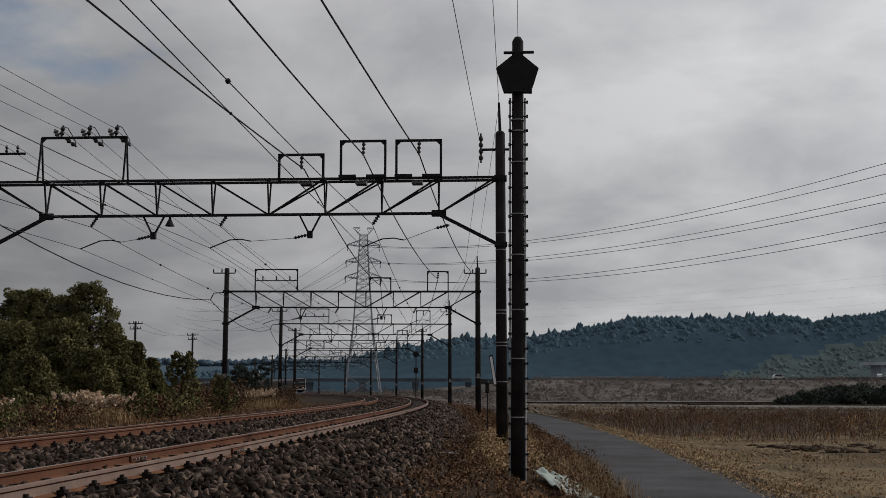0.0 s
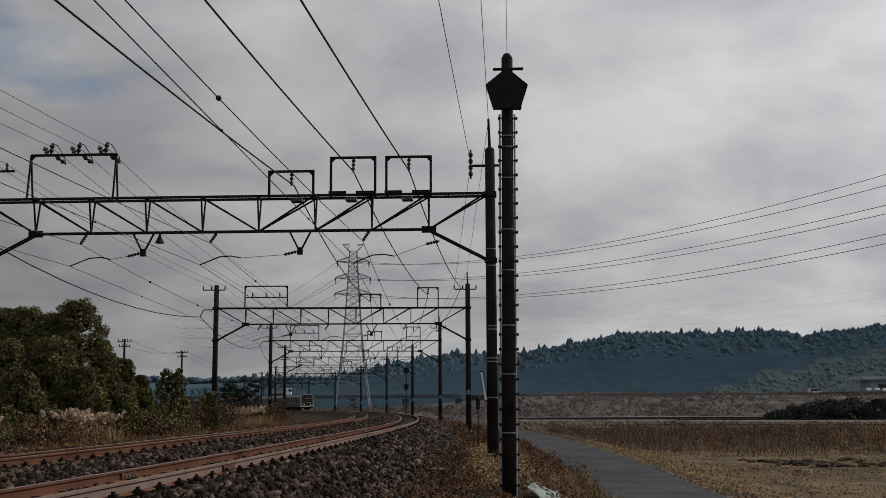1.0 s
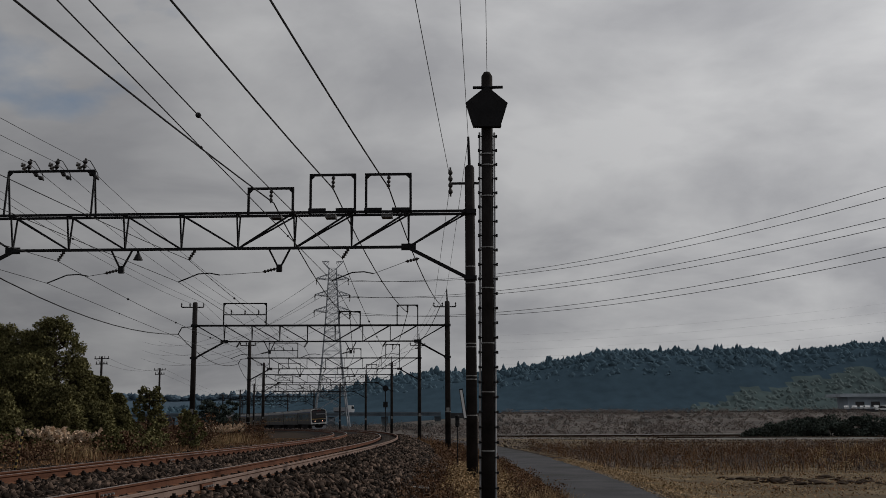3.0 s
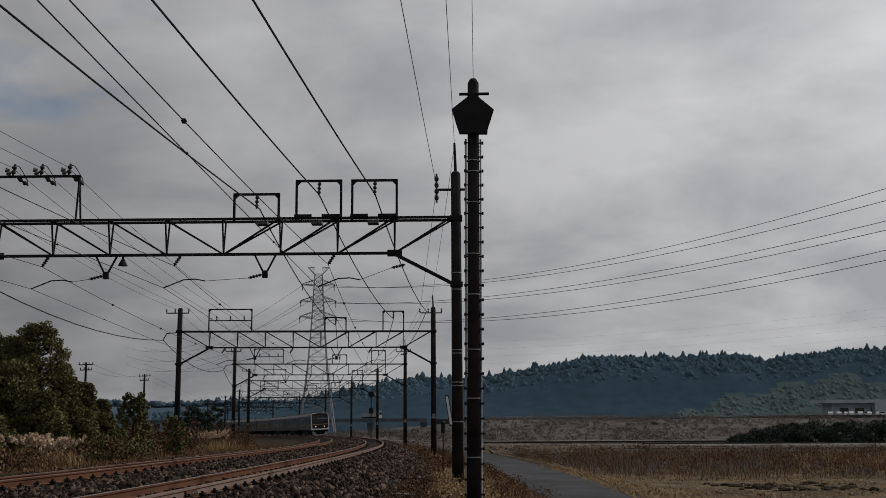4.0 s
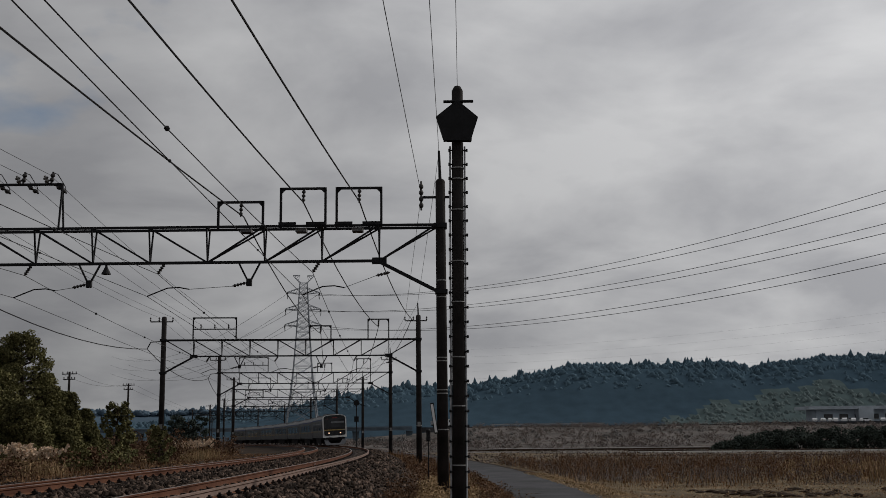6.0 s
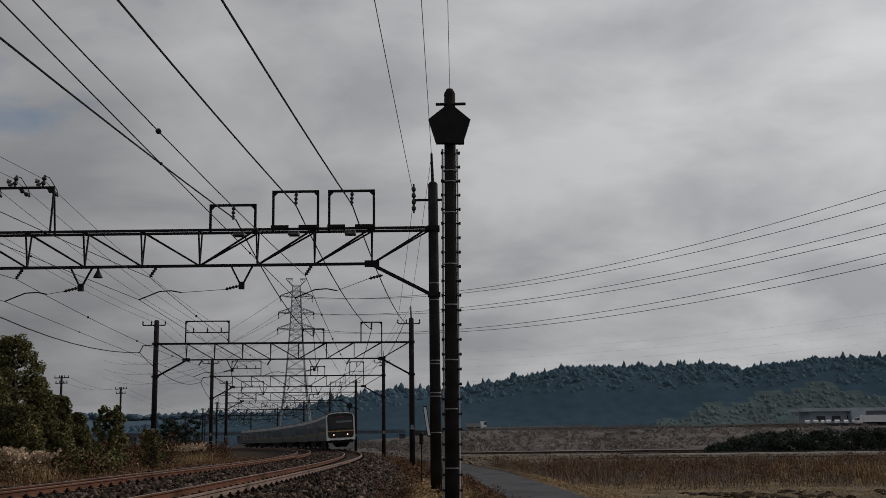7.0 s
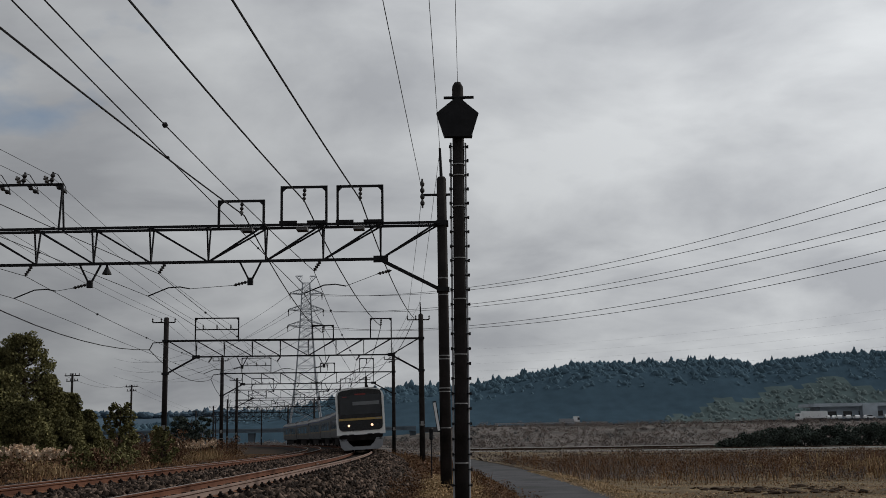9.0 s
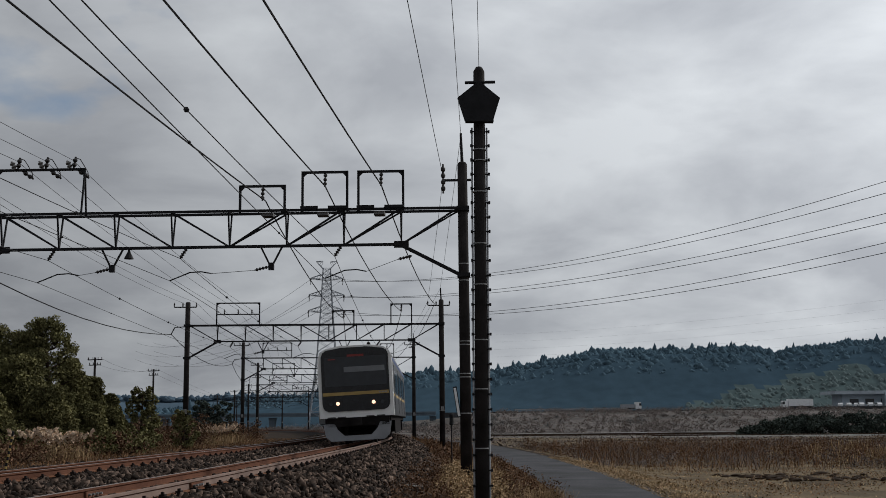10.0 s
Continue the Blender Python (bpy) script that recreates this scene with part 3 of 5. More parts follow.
    # pole-top fittings
    arms = [(-0.55, 0.3, TALL - 0.55, (-0.58,))] if detail else [(-0.8, 0.5, TALL - 0.35, (-0.8, -0.3, 0.5)), (-SPAN - 0.8, -SPAN + 0.5, TALL - 0.35, (-SPAN - 0.8, -SPAN - 0.3, -SPAN + 0.5))]
    if detail:
        arms.append((-SPAN, -SPAN + 1.1, TALL - 0.5, (-SPAN + 0.5, -SPAN + 0.85)))
    for x0, x1, z, pins in arms:
        ca = part("cross_arm", Shape().beam((x0, 0, z), (x1, 0, z), 0.065), "steel", p)
        for x in pins:
            ins = Shape()
            if x == -0.58:
                insulator(ins, (x, 0, z + 0.5), (x, 0, z - 0.4), 0.07)
            else:
                insulator(ins, (x, 0, z), (x, 0, z + 0.27), 0.05, 2)
            part("insulator", ins, "ceramic", ca)
    part("top_rod", Shape().tube([(0, 0, TALL - 0.1), (-0.03, 0, TALL + (0.9 if detail else 0.7))], [0.05, 0.035], 8), "steel", p)
    for x in (0, -SPAN) if kind > 1 else ():
        part("number_plate", Shape().box(x - 0.09, -0.185, 1.45, x + 0.09, -0.165, 1.72), "band", p, "small pale plate")
    br = Shape().beam((-SPAN, 0, TOP - 0.05), (-SPAN - 0.75, 0, TOP - 0.1), 0.05)
    br.beam((-SPAN - 0.75, 0, TOP - 0.1), (-SPAN - 0.95, 0, TOP - 0.5), 0.05)
    part("side_bracket", br, "steel", p)
    return m


PORTAL_U = [4.2, 4.03, 3.55, 3.25, 3.1, 3.1, 3.1, 3.1, 3.1, 3.1]
portals = []
for k in range(9):
    s = s_at(33.0 * k) if k < 4 else portals[-1][0] + 33.0
    r = line(s, PORTAL_U[k])
    lab = ("dark concrete poles joined by a steel lattice beam with feeder frames" if k < 2 else
           "dark concrete and steel lattice portal carrying overhead wires")
    portals.append((s, make_portal(min(k, 2), lab, r, heading(s), SPANS[k])))


# ---- wires ----
def wire_run(name, label, points, r, sag, n=10, group="overhead wires", hangers=None, knob=0.045):
    """One continuous wire; every span between supports is a part of its own."""
    run = thing(name, label, "overhead wire", group)
    first, rest = sag if isinstance(sag, tuple) else (sag, sag)
    for j, (a, b) in enumerate(zip(points, points[1:])):
        a, b = Vector(a), Vector(b)
        sag = rest if j else first
        sh = Shape()
        sh.tube([a.lerp(b, i / n) - Vector((0, 0, sag * 4 * (i / n) * (1 - i / n))) for i in range(n + 1)], r, 5, False)
        span = part("span", sh, "wire", run)
        for k in hangers or ():
            c = a.lerp(b, k) - Vector((0, 0, sag * 4 * k * (1 - k)))
            d = (b - a).normalized() * 0.03
            part("clamp", Shape().tube([c - d, c - d * 0.6, c + d * 0.6, c + d], [knob / 2, knob, knob, knob / 2], 6), "wire", span)
    return run


def at_portals(x, level, dz, x2=None, dz2=None, start=None):
    """Points in each portal's own space, dz over its lower chord, upper chord or pole top (level 0, 1, 2); x2, dz2 where the
    farther portals differ; start: X over the first portal."""
    out = []
    for k, (s, m) in enumerate(portals):
        top, low, tall = HEIGHTS[k > 1]
        far = k > 1
        p = m @ Vector((x2 if far and x2 is not None else x, 0, (low, top, tall)[level] + (dz2 if far and dz2 is not None else dz)))
        out.append(Vector((start, p.y, p.z)) if k == 0 and start is not None else p)
    return out


for k, s1, s2 in ((0, -4.45, -4.05), (1, None, None), (2, None, None)):
    xc = WIRED[k][0]
    wire_run("messenger_wire", "dark messenger wire hung along the track", at_portals(xc + 0.3, 0, -0.33, start=s1), 0.010, 0.2, hangers=(0.25, 0.5, 0.75))
    wire_run("contact_wire", "dark contact wire over the track", at_portals(xc, 0, -1.0, start=s2), 0.009, 0.03, hangers=(0.25, 0.5, 0.75), knob=0.026)
for x, h, x2, level, h2, s1 in ((-5.95, 0.35, -5.8, 1, 0.35, -7.8), (-4.15, 0.78, -2.38, 1, 0.75, -5.6), (-2.45, 0.78, -0.4, 2, -0.25, -4.1)):
    near, far = at_portals(x, 1, h, start=s1), at_portals(x2, level, h2)
    wire_run("feeder_wire", "thick dark feeder cable through the portal frames", near[:2] + far[2:], 0.021, (0.2, 0.5))
for k in range(3):
    wire_run("line_wire", "thin overhead line wire", at_portals(-13.6 + 0.86 * k, 1, 1.72, -12.9 + 0.8 * k, 0.95), 0.008, 0.3)
for k in range(2):
    wire_run("line_wire", "thin overhead line wire", at_portals(-15.35 + 0.35 * k, 2, -0.23, -15.3 + 0.8 * k, -0.1), 0.008, 0.3)
wire_run("earth_wire", "thin overhead earth wire", at_portals(-0.58, 2, -0.45, -0.8, -0.1, start=-1.32), 0.008, 0.12)
wire_run("earth_wire", "thin overhead earth wire", at_portals(-0.03, 2, 0.85, -0.05, 0.65, start=-0.45), 0.008, 0.12)
run = []
for k, (s, m) in enumerate(portals):
    run.append(m @ Vector((-SPANS[k] - 0.95, 0, HEIGHTS[k > 1][0] - 0.5)))
wire_run("side_cable", "thick sagging cable along the outer poles", run, 0.024, 0.8)


# ---- signal post with a shield-shaped board, seen from behind ----
def make_signal_post():
    y = 24.0
    p = thing("signal_post", "dark round post with climbing steps and a pentagonal board", "signal post", m=Matrix.Translation((1.60, y, 0)) @ Matrix.Rotation(radians(0.45), 4, "Y"))
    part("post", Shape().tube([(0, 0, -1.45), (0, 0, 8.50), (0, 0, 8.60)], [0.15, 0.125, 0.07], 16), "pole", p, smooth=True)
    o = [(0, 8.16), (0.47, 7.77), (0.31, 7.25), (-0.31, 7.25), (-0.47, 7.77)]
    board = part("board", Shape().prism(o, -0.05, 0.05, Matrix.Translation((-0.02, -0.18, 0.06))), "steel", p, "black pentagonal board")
    part("board_rim", Shape().box(-0.32, -0.27, 7.28, 0.30, -0.1, 7.35), "steel", board)
    part("cross_arm", Shape().tube([(-0.32, -0.1, 8.21), (0.35, -0.1, 8.23)], 0.035, 8), "steel", p)
    for x in (-0.17, 0.16):
        part("conduit", Shape().tube([(x, -0.02, -1.2), (x, -0.02, 7.2)], 0.022, 6), "galv", p, "pale cable conduit")
    for i in range(26):
        z = -0.9 + i * 0.32
        st = Shape().tube([(-0.19, -0.06, z), (0.21, -0.06, z)], 0.016, 6)
        st.box(-0.21, -0.09, z - 0.03, -0.17, -0.03, z + 0.03).box(0.18, -0.09, z - 0.03, 0.22, -0.03, z + 0.03)
        part("step", st, "steel", p)
    for z in (0.2, 1.45, 2.5, 3.7, 4.6, 5.75, 6.45, 6.7):
        part("post_band", Shape().tube([(0, 0, z - 0.012), (0, 0, z + 0.012)], 0.15, 16), "band", p)
    wire_run("earth_wire", "thin overhead earth wire", [(1.67, y, 8.58), (-0.04, 0, 8.58), (-1.5, -20, 8.58)], 0.006, 0.08)


make_signal_post()


# ---- train ----
CAR, BODY_W = 20.0, 2.80


def roof_line(w=BODY_W / 2):
    o = [(-w, 1.02), (-w, 3.25), (-w + 0.08, 3.46), (-w + 0.3, 3.60), (-w + 0.75, 3.68)]
    return o + [(-x, z) for x, z in o[::-1]]


def make_bogie(car, y):
    b = Shape()
    for x in (-0.85, 0.85):
        b.beam((x, y - 1.4, 0.55), (x, y + 1.4, 0.55), 0.2, 0.28)
    b.beam((-0.9, y, 0.6), (0.9, y, 0.6), 0.3, 0.3)
    ob = part("bogie", b, "under", car)
    wheels = []
    for dy in (-1.05, 1.05):
        w = Shape().tube([(-1.0, 0, 0), (1.0, 0, 0)], 0.07, 8)
        for x in (-0.566, 0.566):
            w.tube([(x - 0.06, 0, 0), (x - 0.055, 0, 0), (x + 0.055, 0, 0), (x + 0.06, 0, 0)], [0.3, 0.43, 0.43, 0.3], 16)
        q = part("wheelset", w, "under", car)
        q.matrix_basis = Matrix.Translation((0, y + dy, 0.43))
        wheels.append((q, y + dy))
    return wheels


def make_car(lead):
    """A commuter car in its own space: the front towards -y, rail heads at z = 0."""
    car = thing("train_car", "stainless commuter train car with a white and black front" if lead else "stainless steel commuter train car with yellow and blue bands",
                "train car", "cars of the train")
    y0, y1 = (-9.55 if lead else -9.75), 9.75
    body = part("body", Shape().prism(roof_line(), y0, y1), "steel_car", car)
    o = roof_line()
    part("roof", Shape().prism([(-1.3, 3.47), (-1.1, 3.62), (-0.65, 3.70), (0.65, 3.70), (1.1, 3.62), (1.3, 3.47)], y0 + 0.1, y1 - 0.1), "roof", car)
    for y in (-5.5, 5.5):
        part("air_conditioner", Shape().prism([(-0.9, 3.65), (0.9, 3.65), (0.85, 3.84), (-0.85, 3.84)], y - 1.6, y + 1.6), "roof", car)
    for side in (-1, 1):
        x = side * (BODY_W / 2 + 0.006)
        part("waist_band", Shape().box(min(x, x - side * 0.01), y0 + 0.1, 1.74, max(x, x - side * 0.01), y1 - 0.1, 1.84), "yellow", body, "yellow waist band")
        part("cant_band", Shape().box(min(x, x - side * 0.01), y0 + 0.1, 3.12, max(x, x - side * 0.01), y1 - 0.1, 3.22), "blue_band", body, "blue upper band")
        for k in range(4):
            yd = -7.3 + k * 4.87
            x = side * (BODY_W / 2 + 0.012)
            for d in (-0.33, 0.33):
                door = part("door", Shape().box(min(x, x - side * 0.03), yd + d - 0.32, 1.12, max(x, x - side * 0.03), yd + d + 0.32, 2.98), "steel_car", body)
                x2 = x + side * 0.006
                part("door_glass", Shape().box(min(x2, x2 - side * 0.01), yd + d - 0.2, 1.95, max(x2, x2 - side * 0.01), yd + d + 0.2, 2.8), "glass", door)
        for k in range(3):
            yw = -4.86 + k * 4.87
            x = side * (BODY_W / 2 + 0.01)
            part("window", Shape().box(min(x, x - side * 0.03), yw - 1.2, 1.9, max(x, x - side * 0.03), yw + 1.2, 2.8), "glass", body)
    for dx in (-1.24, 1.2):
        part("equipment_box", Shape().box(dx, -4.4, 0.3, dx + 0.04, 4.4, 0.95), "under", car)
    part("underframe", Shape().box(-1.25, y0 + 0.3, 0.85, 1.25, y1 - 0.2, 1.05).box(-1.2, -3.4, 0.35, 1.2, 3.4, 0.9), "under", car)
    wheels = make_bogie(car, -6.8) + make_bogie(car, 6.8)
    if lead:
        make_front(car, y0)
    else:
        part("gangway", Shape().box(-0.5, y0 - 0.27, 1.1, 0.5, y0 + 0.02, 3.2), "under", car)
    return car, wheels


def make_front(car, y0):
    """Flat front with a rounded white rim, black glazed panel, yellow stripe, two lamps, and a grey skirt."""
    y = y0
    w = 1.40
    rim = [(-w, 1.03), (-w, 3.2), (-w + 0.07, 3.45), (-w + 0.28, 3.62), (-0.6, 3.72), (0.6, 3.72), (w - 0.28, 3.62), (w - 0.07, 3.45), (w, 3.2), (w, 1.03)]
    part("front_mask", Shape().prism(rim, y - 0.34, y + 0.02), "mask", car, "white front mask with rounded corners")
    pw = 1.27
    panel = [(-pw + 0.22, 1.27), (-pw + 0.09, 1.33), (-pw + 0.02, 1.44), (-pw, 1.6), (-pw, 3.33), (-pw + 0.06, 3.48), (-pw + 0.2, 3.57), (-0.5, 3.65)]
    panel += [(-x, z) for x, z in panel[::-1]]
    fp = part("front_panel", Shape().prism(panel, y - 0.375, y - 0.33), "black", car, "black glazed front panel")
    part("windscreen", Shape().box(-1.15, y - 0.385, 2.2, 1.18, y - 0.37, 3.3), "glass", fp)
    part("front_stripe", Shape().box(-1.24, y - 0.388, 1.86, 1.24, y - 0.372, 1.98), "yellow", fp, "yellow stripe")
    part("blind", Shape().box(-0.42, y - 0.391, 2.72, 1.12, y - 0.384, 2.92), "curtain", fp, "grey roller blind")
    part("destination_display", Shape().box(-0.28, y - 0.391, 3.3, 0.35, y - 0.384, 3.38), "led", fp)
    part("number_display", Shape().box(-1.0, y - 0.391, 3.2, -0.72, y - 0.384, 3.24), "led", fp)
    for x in (-0.69, 0.65):
        part("headlamp", Shape().tube([(x, y - 0.37, 1.56), (x, y - 0.41, 1.56), (x, y - 0.42, 1.56)], [0.07, 0.07, 0.05], 14), "lamp", fp, "lit round headlamp")
    for k in range(3):
        part("emblem", Shape().box(0.86 + k * 0.11, y - 0.392, 1.895, 0.94 + k * 0.11, y - 0.387, 1.945), "skirt", fp, "small pale mark on the stripe")
    for x, dz in ((-0.63, 0.12), (0.48, 0.24)):
        part("roof_antenna", Shape().tube([(x, y + 1.2, 3.64), (x, y + 1.2, 3.70 + dz * 0.7), (x, y + 1.2, 3.70 + dz)], [0.09, 0.075, 0.03], 8), "under", car)
    for x in (-0.95, 0.98):
        part("tail_lamp", Shape().tube([(x, y - 0.37, 1.56), (x, y - 0.395, 1.56)], 0.07, 12), "glass", fp)
    part("coupler", Shape().box(-0.18, y - 0.75, 0.72, 0.18, y, 1.02).box(-1.2, y - 0.3, 0.7, 1.2, y, 1.03), "under", car)
    for x0 in (-1.1, -0.72, 0.35, 0.75):
        part("step_bar", Shape().box(x0, y - 0.37, 1.03, x0 + 0.3, y - 0.3, 1.07), "steel_car", car)
    sk = [(-1.28, 0.82), (-1.2, 0.35), (-1.0, 0.17), (1.0, 0.17), (1.2, 0.35), (1.28, 0.82), (0.85, 0.82), (0.75, 0.6), (0.5, 0.36), (-0.5, 0.36), (-0.75, 0.6), (-0.85, 0.82)]
    part("skirt", Shape().prism(sk, y - 0.30, y - 0.22), "skirt", car, "grey obstacle skirt")


CARS = 7
cars = [make_car(i == 0) for i in range(CARS)]

# the run of the train: metres along the line of the leading front
def nose(t):
    return NOSE_END + SPEED * (10.0 - t)


NOSE_END, SPEED = s_at(42.2), 22.9


def car_pose(s_front, i):
    """Pose of car i when the front of the train is at s_front: on its two bogies, banked with the track."""
    s = s_front + 9.9 + CAR * i
    a, b = bank(s - 6.8, 0, 0, 0), bank(s + 6.8, 0, 0, 0)
    d = b - a
    yaw = math.atan2(-d.x, d.y)
    return Matrix.Translation((a + b) / 2) @ Matrix.Rotation(yaw, 4, "Z") @ Matrix.Rotation(-CANT, 4, "Y")


# ---- hills and distance ----
def crowns(name, bases, heights, radii, material, label, cone, seed, category="woodland"):
    """Many far tree crowns or shrubs in one mesh: lumpy closed shapes, pointed (cone 1) or round (cone 0), with ragged sides."""
    r = np.random.default_rng(seed)
    n, sides = len(bases), 7
    ks = np.array([0.0, 0.16, 0.34, 0.52, 0.68, 0.83, 0.94])
    k = np.clip(ks[None] + r.normal(0, 0.025, (n, 7)), 0, 0.98)
    c = np.asarray(cone)[:, None]
    prof = (1.02 - k) * c + np.sqrt(np.clip(1 - (2 * k - 0.9) ** 2, 0.05, 1)) * (1 - c)
    a = 2 * np.pi * np.arange(sides) / sides + r.uniform(0, 6.28, (n, 1, 1)) + r.normal(0, 0.15, (n, 7, sides))
    d = radii[:, None, None] * prof[:, :, None] * r.uniform(0.6, 1.25, (n, 7, sides))
    z = heights[:, None, None] * (k[:, :, None] + r.normal(0, 0.03, (n, 7, sides)))
    ring = np.stack([bases[:, 0, None, None] + d * np.cos(a), bases[:, 1, None, None] + d * np.sin(a), bases[:, 2, None, None] + z], -1).reshape(n, -1, 3)
    lean = r.normal(0, 0.06, (n, 2)) * radii[:, None]
    tip = np.stack([bases[:, 0] + lean[:, 0], bases[:, 1] + lean[:, 1], bases[:, 2] + heights * 1.03], -1)[:, None]
    V = np.concatenate([ring, tip], 1)
    f = []
    for i in range(6):
        for q in range(sides):
            p0, p1 = i * sides + q, i * sides + (q + 1) % sides
            f += [(p0, p1, p1 + sides), (p0, p1 + sides, p0 + sides)]
    f += [(6 * sides + q, 6 * sides + (q + 1) % sides, 7 * sides) for q in range(sides)]
    F = (np.array(f)[None] + (7 * sides + 1) * np.arange(n)[:, None, None]).reshape(-1, 3)
    return bulk(name, V.reshape(-1, 3), F, material, label, category, smooth=True)


HILL_X = [-130, -60, -20, 10, 40, 70, 105, 150, 195, 200, 215, 245, 300, 420, 700]
HILL_H = [3, 9, 17, 22, 21, 26, 33, 33, 34, 30, 33, 36, 38, 40, 42]


def hill_z(x, y):
    """Wooded hill beyond the fields: a front slope rising to a long crest."""
    k = np.clip((y - 520) / 90, 0, 1)
    k = k * k * (3 - 2 * k)
    return -1.9 + np.interp(x * 610 / y, HILL_X, HILL_H) * k * np.interp(y, [610, 900], [1, 1.3])


def grove_at(x, y, z):
    """Where the paler bamboo stands on the lower slope."""
    xx = x * 550 / y
    return (xx > 138) & (z < np.interp(xx, [138, 165, 224, 260], [1, 8, 21, 9]) + 2 * np.sin(x * 0.2)) & (y < 612)


def make_hill():
    xs, ys = np.arange(-330, 620, 5.0), np.concatenate([np.arange(505, 660, 5.0), np.arange(660, 780, 12.0)])
    X, Y = np.meshgrid(xs, ys, indexing="ij")
    Z0 = hill_z(X, Y)
    bump = np.array([noise.fractal(Vector((a * 0.13, b * 0.13, 0)), 0.7, 2.0, 3) for a, b in zip(X.ravel(), Y.ravel())]).reshape(X.shape)
    Z = Z0 + (5.0 + 0.9 * bump) * smooth01((Y - 520) / 14)
    idx = np.arange(X.size).reshape(X.shape)
    f = np.stack([idx[:-1, :-1], idx[1:, :-1], idx[1:, 1:], idx[:-1, 1:]], -1).reshape(-1, 4)
    ob = bulk("hill", np.stack([X, Y, Z], -1).reshape(-1, 3), f, "hill", "low hill under a closed dark green wood, tinted blue for haze", "hill", "structure", True)
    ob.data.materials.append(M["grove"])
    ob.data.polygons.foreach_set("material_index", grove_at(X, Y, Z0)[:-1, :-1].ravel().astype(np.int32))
    r = np.random.default_rng(3)
    n = 5600
    x, y = r.uniform(-300, 480, n), r.uniform(572, 655, n)
    h = np.interp(y, [572, 612], [5.6, 7.6]) * r.uniform(0.88, 1.18, n)
    tall = (r.random(n) < 0.06) & (y > 606)
    h[tall] *= 1.3
    cone = np.where(r.random(n) < 0.45, r.uniform(0.55, 1.0, n), r.uniform(0, 0.4, n))
    rad = np.where(tall, 2.7, 3.3) * r.uniform(0.7, 1.2, n)
    w = ~grove_at(x, y, hill_z(x, y) - 4)
    crowns("hill_wood", np.stack([x, y, hill_z(x, y) - 0.5], -1)[w], h[w], rad[w], "wood_far", "dark evergreen trees along the hill crest, tinted blue for haze", cone[w], 5)
    n = 2600
    x, y = r.uniform(120, 380, n), r.uniform(522, 604, n)
    z = hill_z(x, y)
    w = grove_at(x, y, z)
    crowns("bamboo_grove", np.stack([x, y, z - 0.5], -1)[w], r.uniform(5.5, 7.0, n)[w], r.uniform(1.8, 3.2, n)[w], "wood_light", "paler bamboo grove on the lower slope, tinted blue for haze", r.uniform(0, 0.25, n)[w], 8)


make_hill()


def make_ridge():
    r = np.random.default_rng(11)
    crest = lambda x: 24.5 + 2.2 * np.sin(x * 0.011) + 1.2 * np.sin(x * 0.037 + 1)
    sh = Shape()
    for k, xx in enumerate(np.arange(-1020, -30, 8.0)):
        top = float(crest(xx)) + 0.8 * noise.noise(Vector((xx * 0.05, 0, 0)))
        sh.v += [(xx, 1000, -4), (xx, 1030, top * 0.8), (xx, 1090, top), (xx, 1180, -4)]
        if k:
            for j in range(3):
                a = (k - 1) * 4 + j
                sh.f.append((a, a + 4, a + 5, a + 1))
    tagged(part("ridge", sh, "ridge", smooth=True), "distant ridge on the horizon, coloured blue for haze", "ridge", kind="structure")
    n = 1500
    x, y = r.uniform(-1000, -40, n), r.uniform(1050, 1100, n)
    tall = r.random(n) < 0.05
    h = np.where(tall, r.uniform(7, 10, n), r.uniform(3.0, 6.5, n))
    crowns("far_ridge", np.stack([x, y, crest(x) - 2.0], -1), h, r.uniform(3.0, 5.5, n), "ridge", "distant wooded ridge on the horizon, coloured blue for haze", np.where(tall, 0.8, r.uniform(0, 0.5, n)), 6)


make_ridge()


# ---- rail joints ----
def make_joint(centre, side, s):
    j = thing("rail_joint", "rusty fishplate bolted across a rail joint", "rail joint", "rail joints",
              m=Matrix.Translation(bank(s, centre, side * 0.566, -0.153)) @ Matrix.Rotation(-heading(s), 4, "Z") @ Matrix.Rotation(-CANT, 4, "Y"))
    for o in (-1, 1):
        plate = part("fishplate", Shape().prism([(o * 0.012, 0.028), (o * 0.045, 0.03), (o * 0.04, 0.108), (o * 0.01, 0.112)], -0.28, 0.28), "rail", j)
        for k in range(4):
            y = -0.2 + k * 0.133
            part("bolt", Shape().tube([(o * 0.04, y, 0.068), (o * 0.075, y, 0.068)], 0.017, 6), "band", plate)


for c, side, s in ((0, 1, 11.2), (0, -1, 10.3), (0, 1, 36.2), (0, -1, 35.3), (FAR, 1, 22.0), (FAR, -1, 21.5)):
    make_joint(c, side, s)


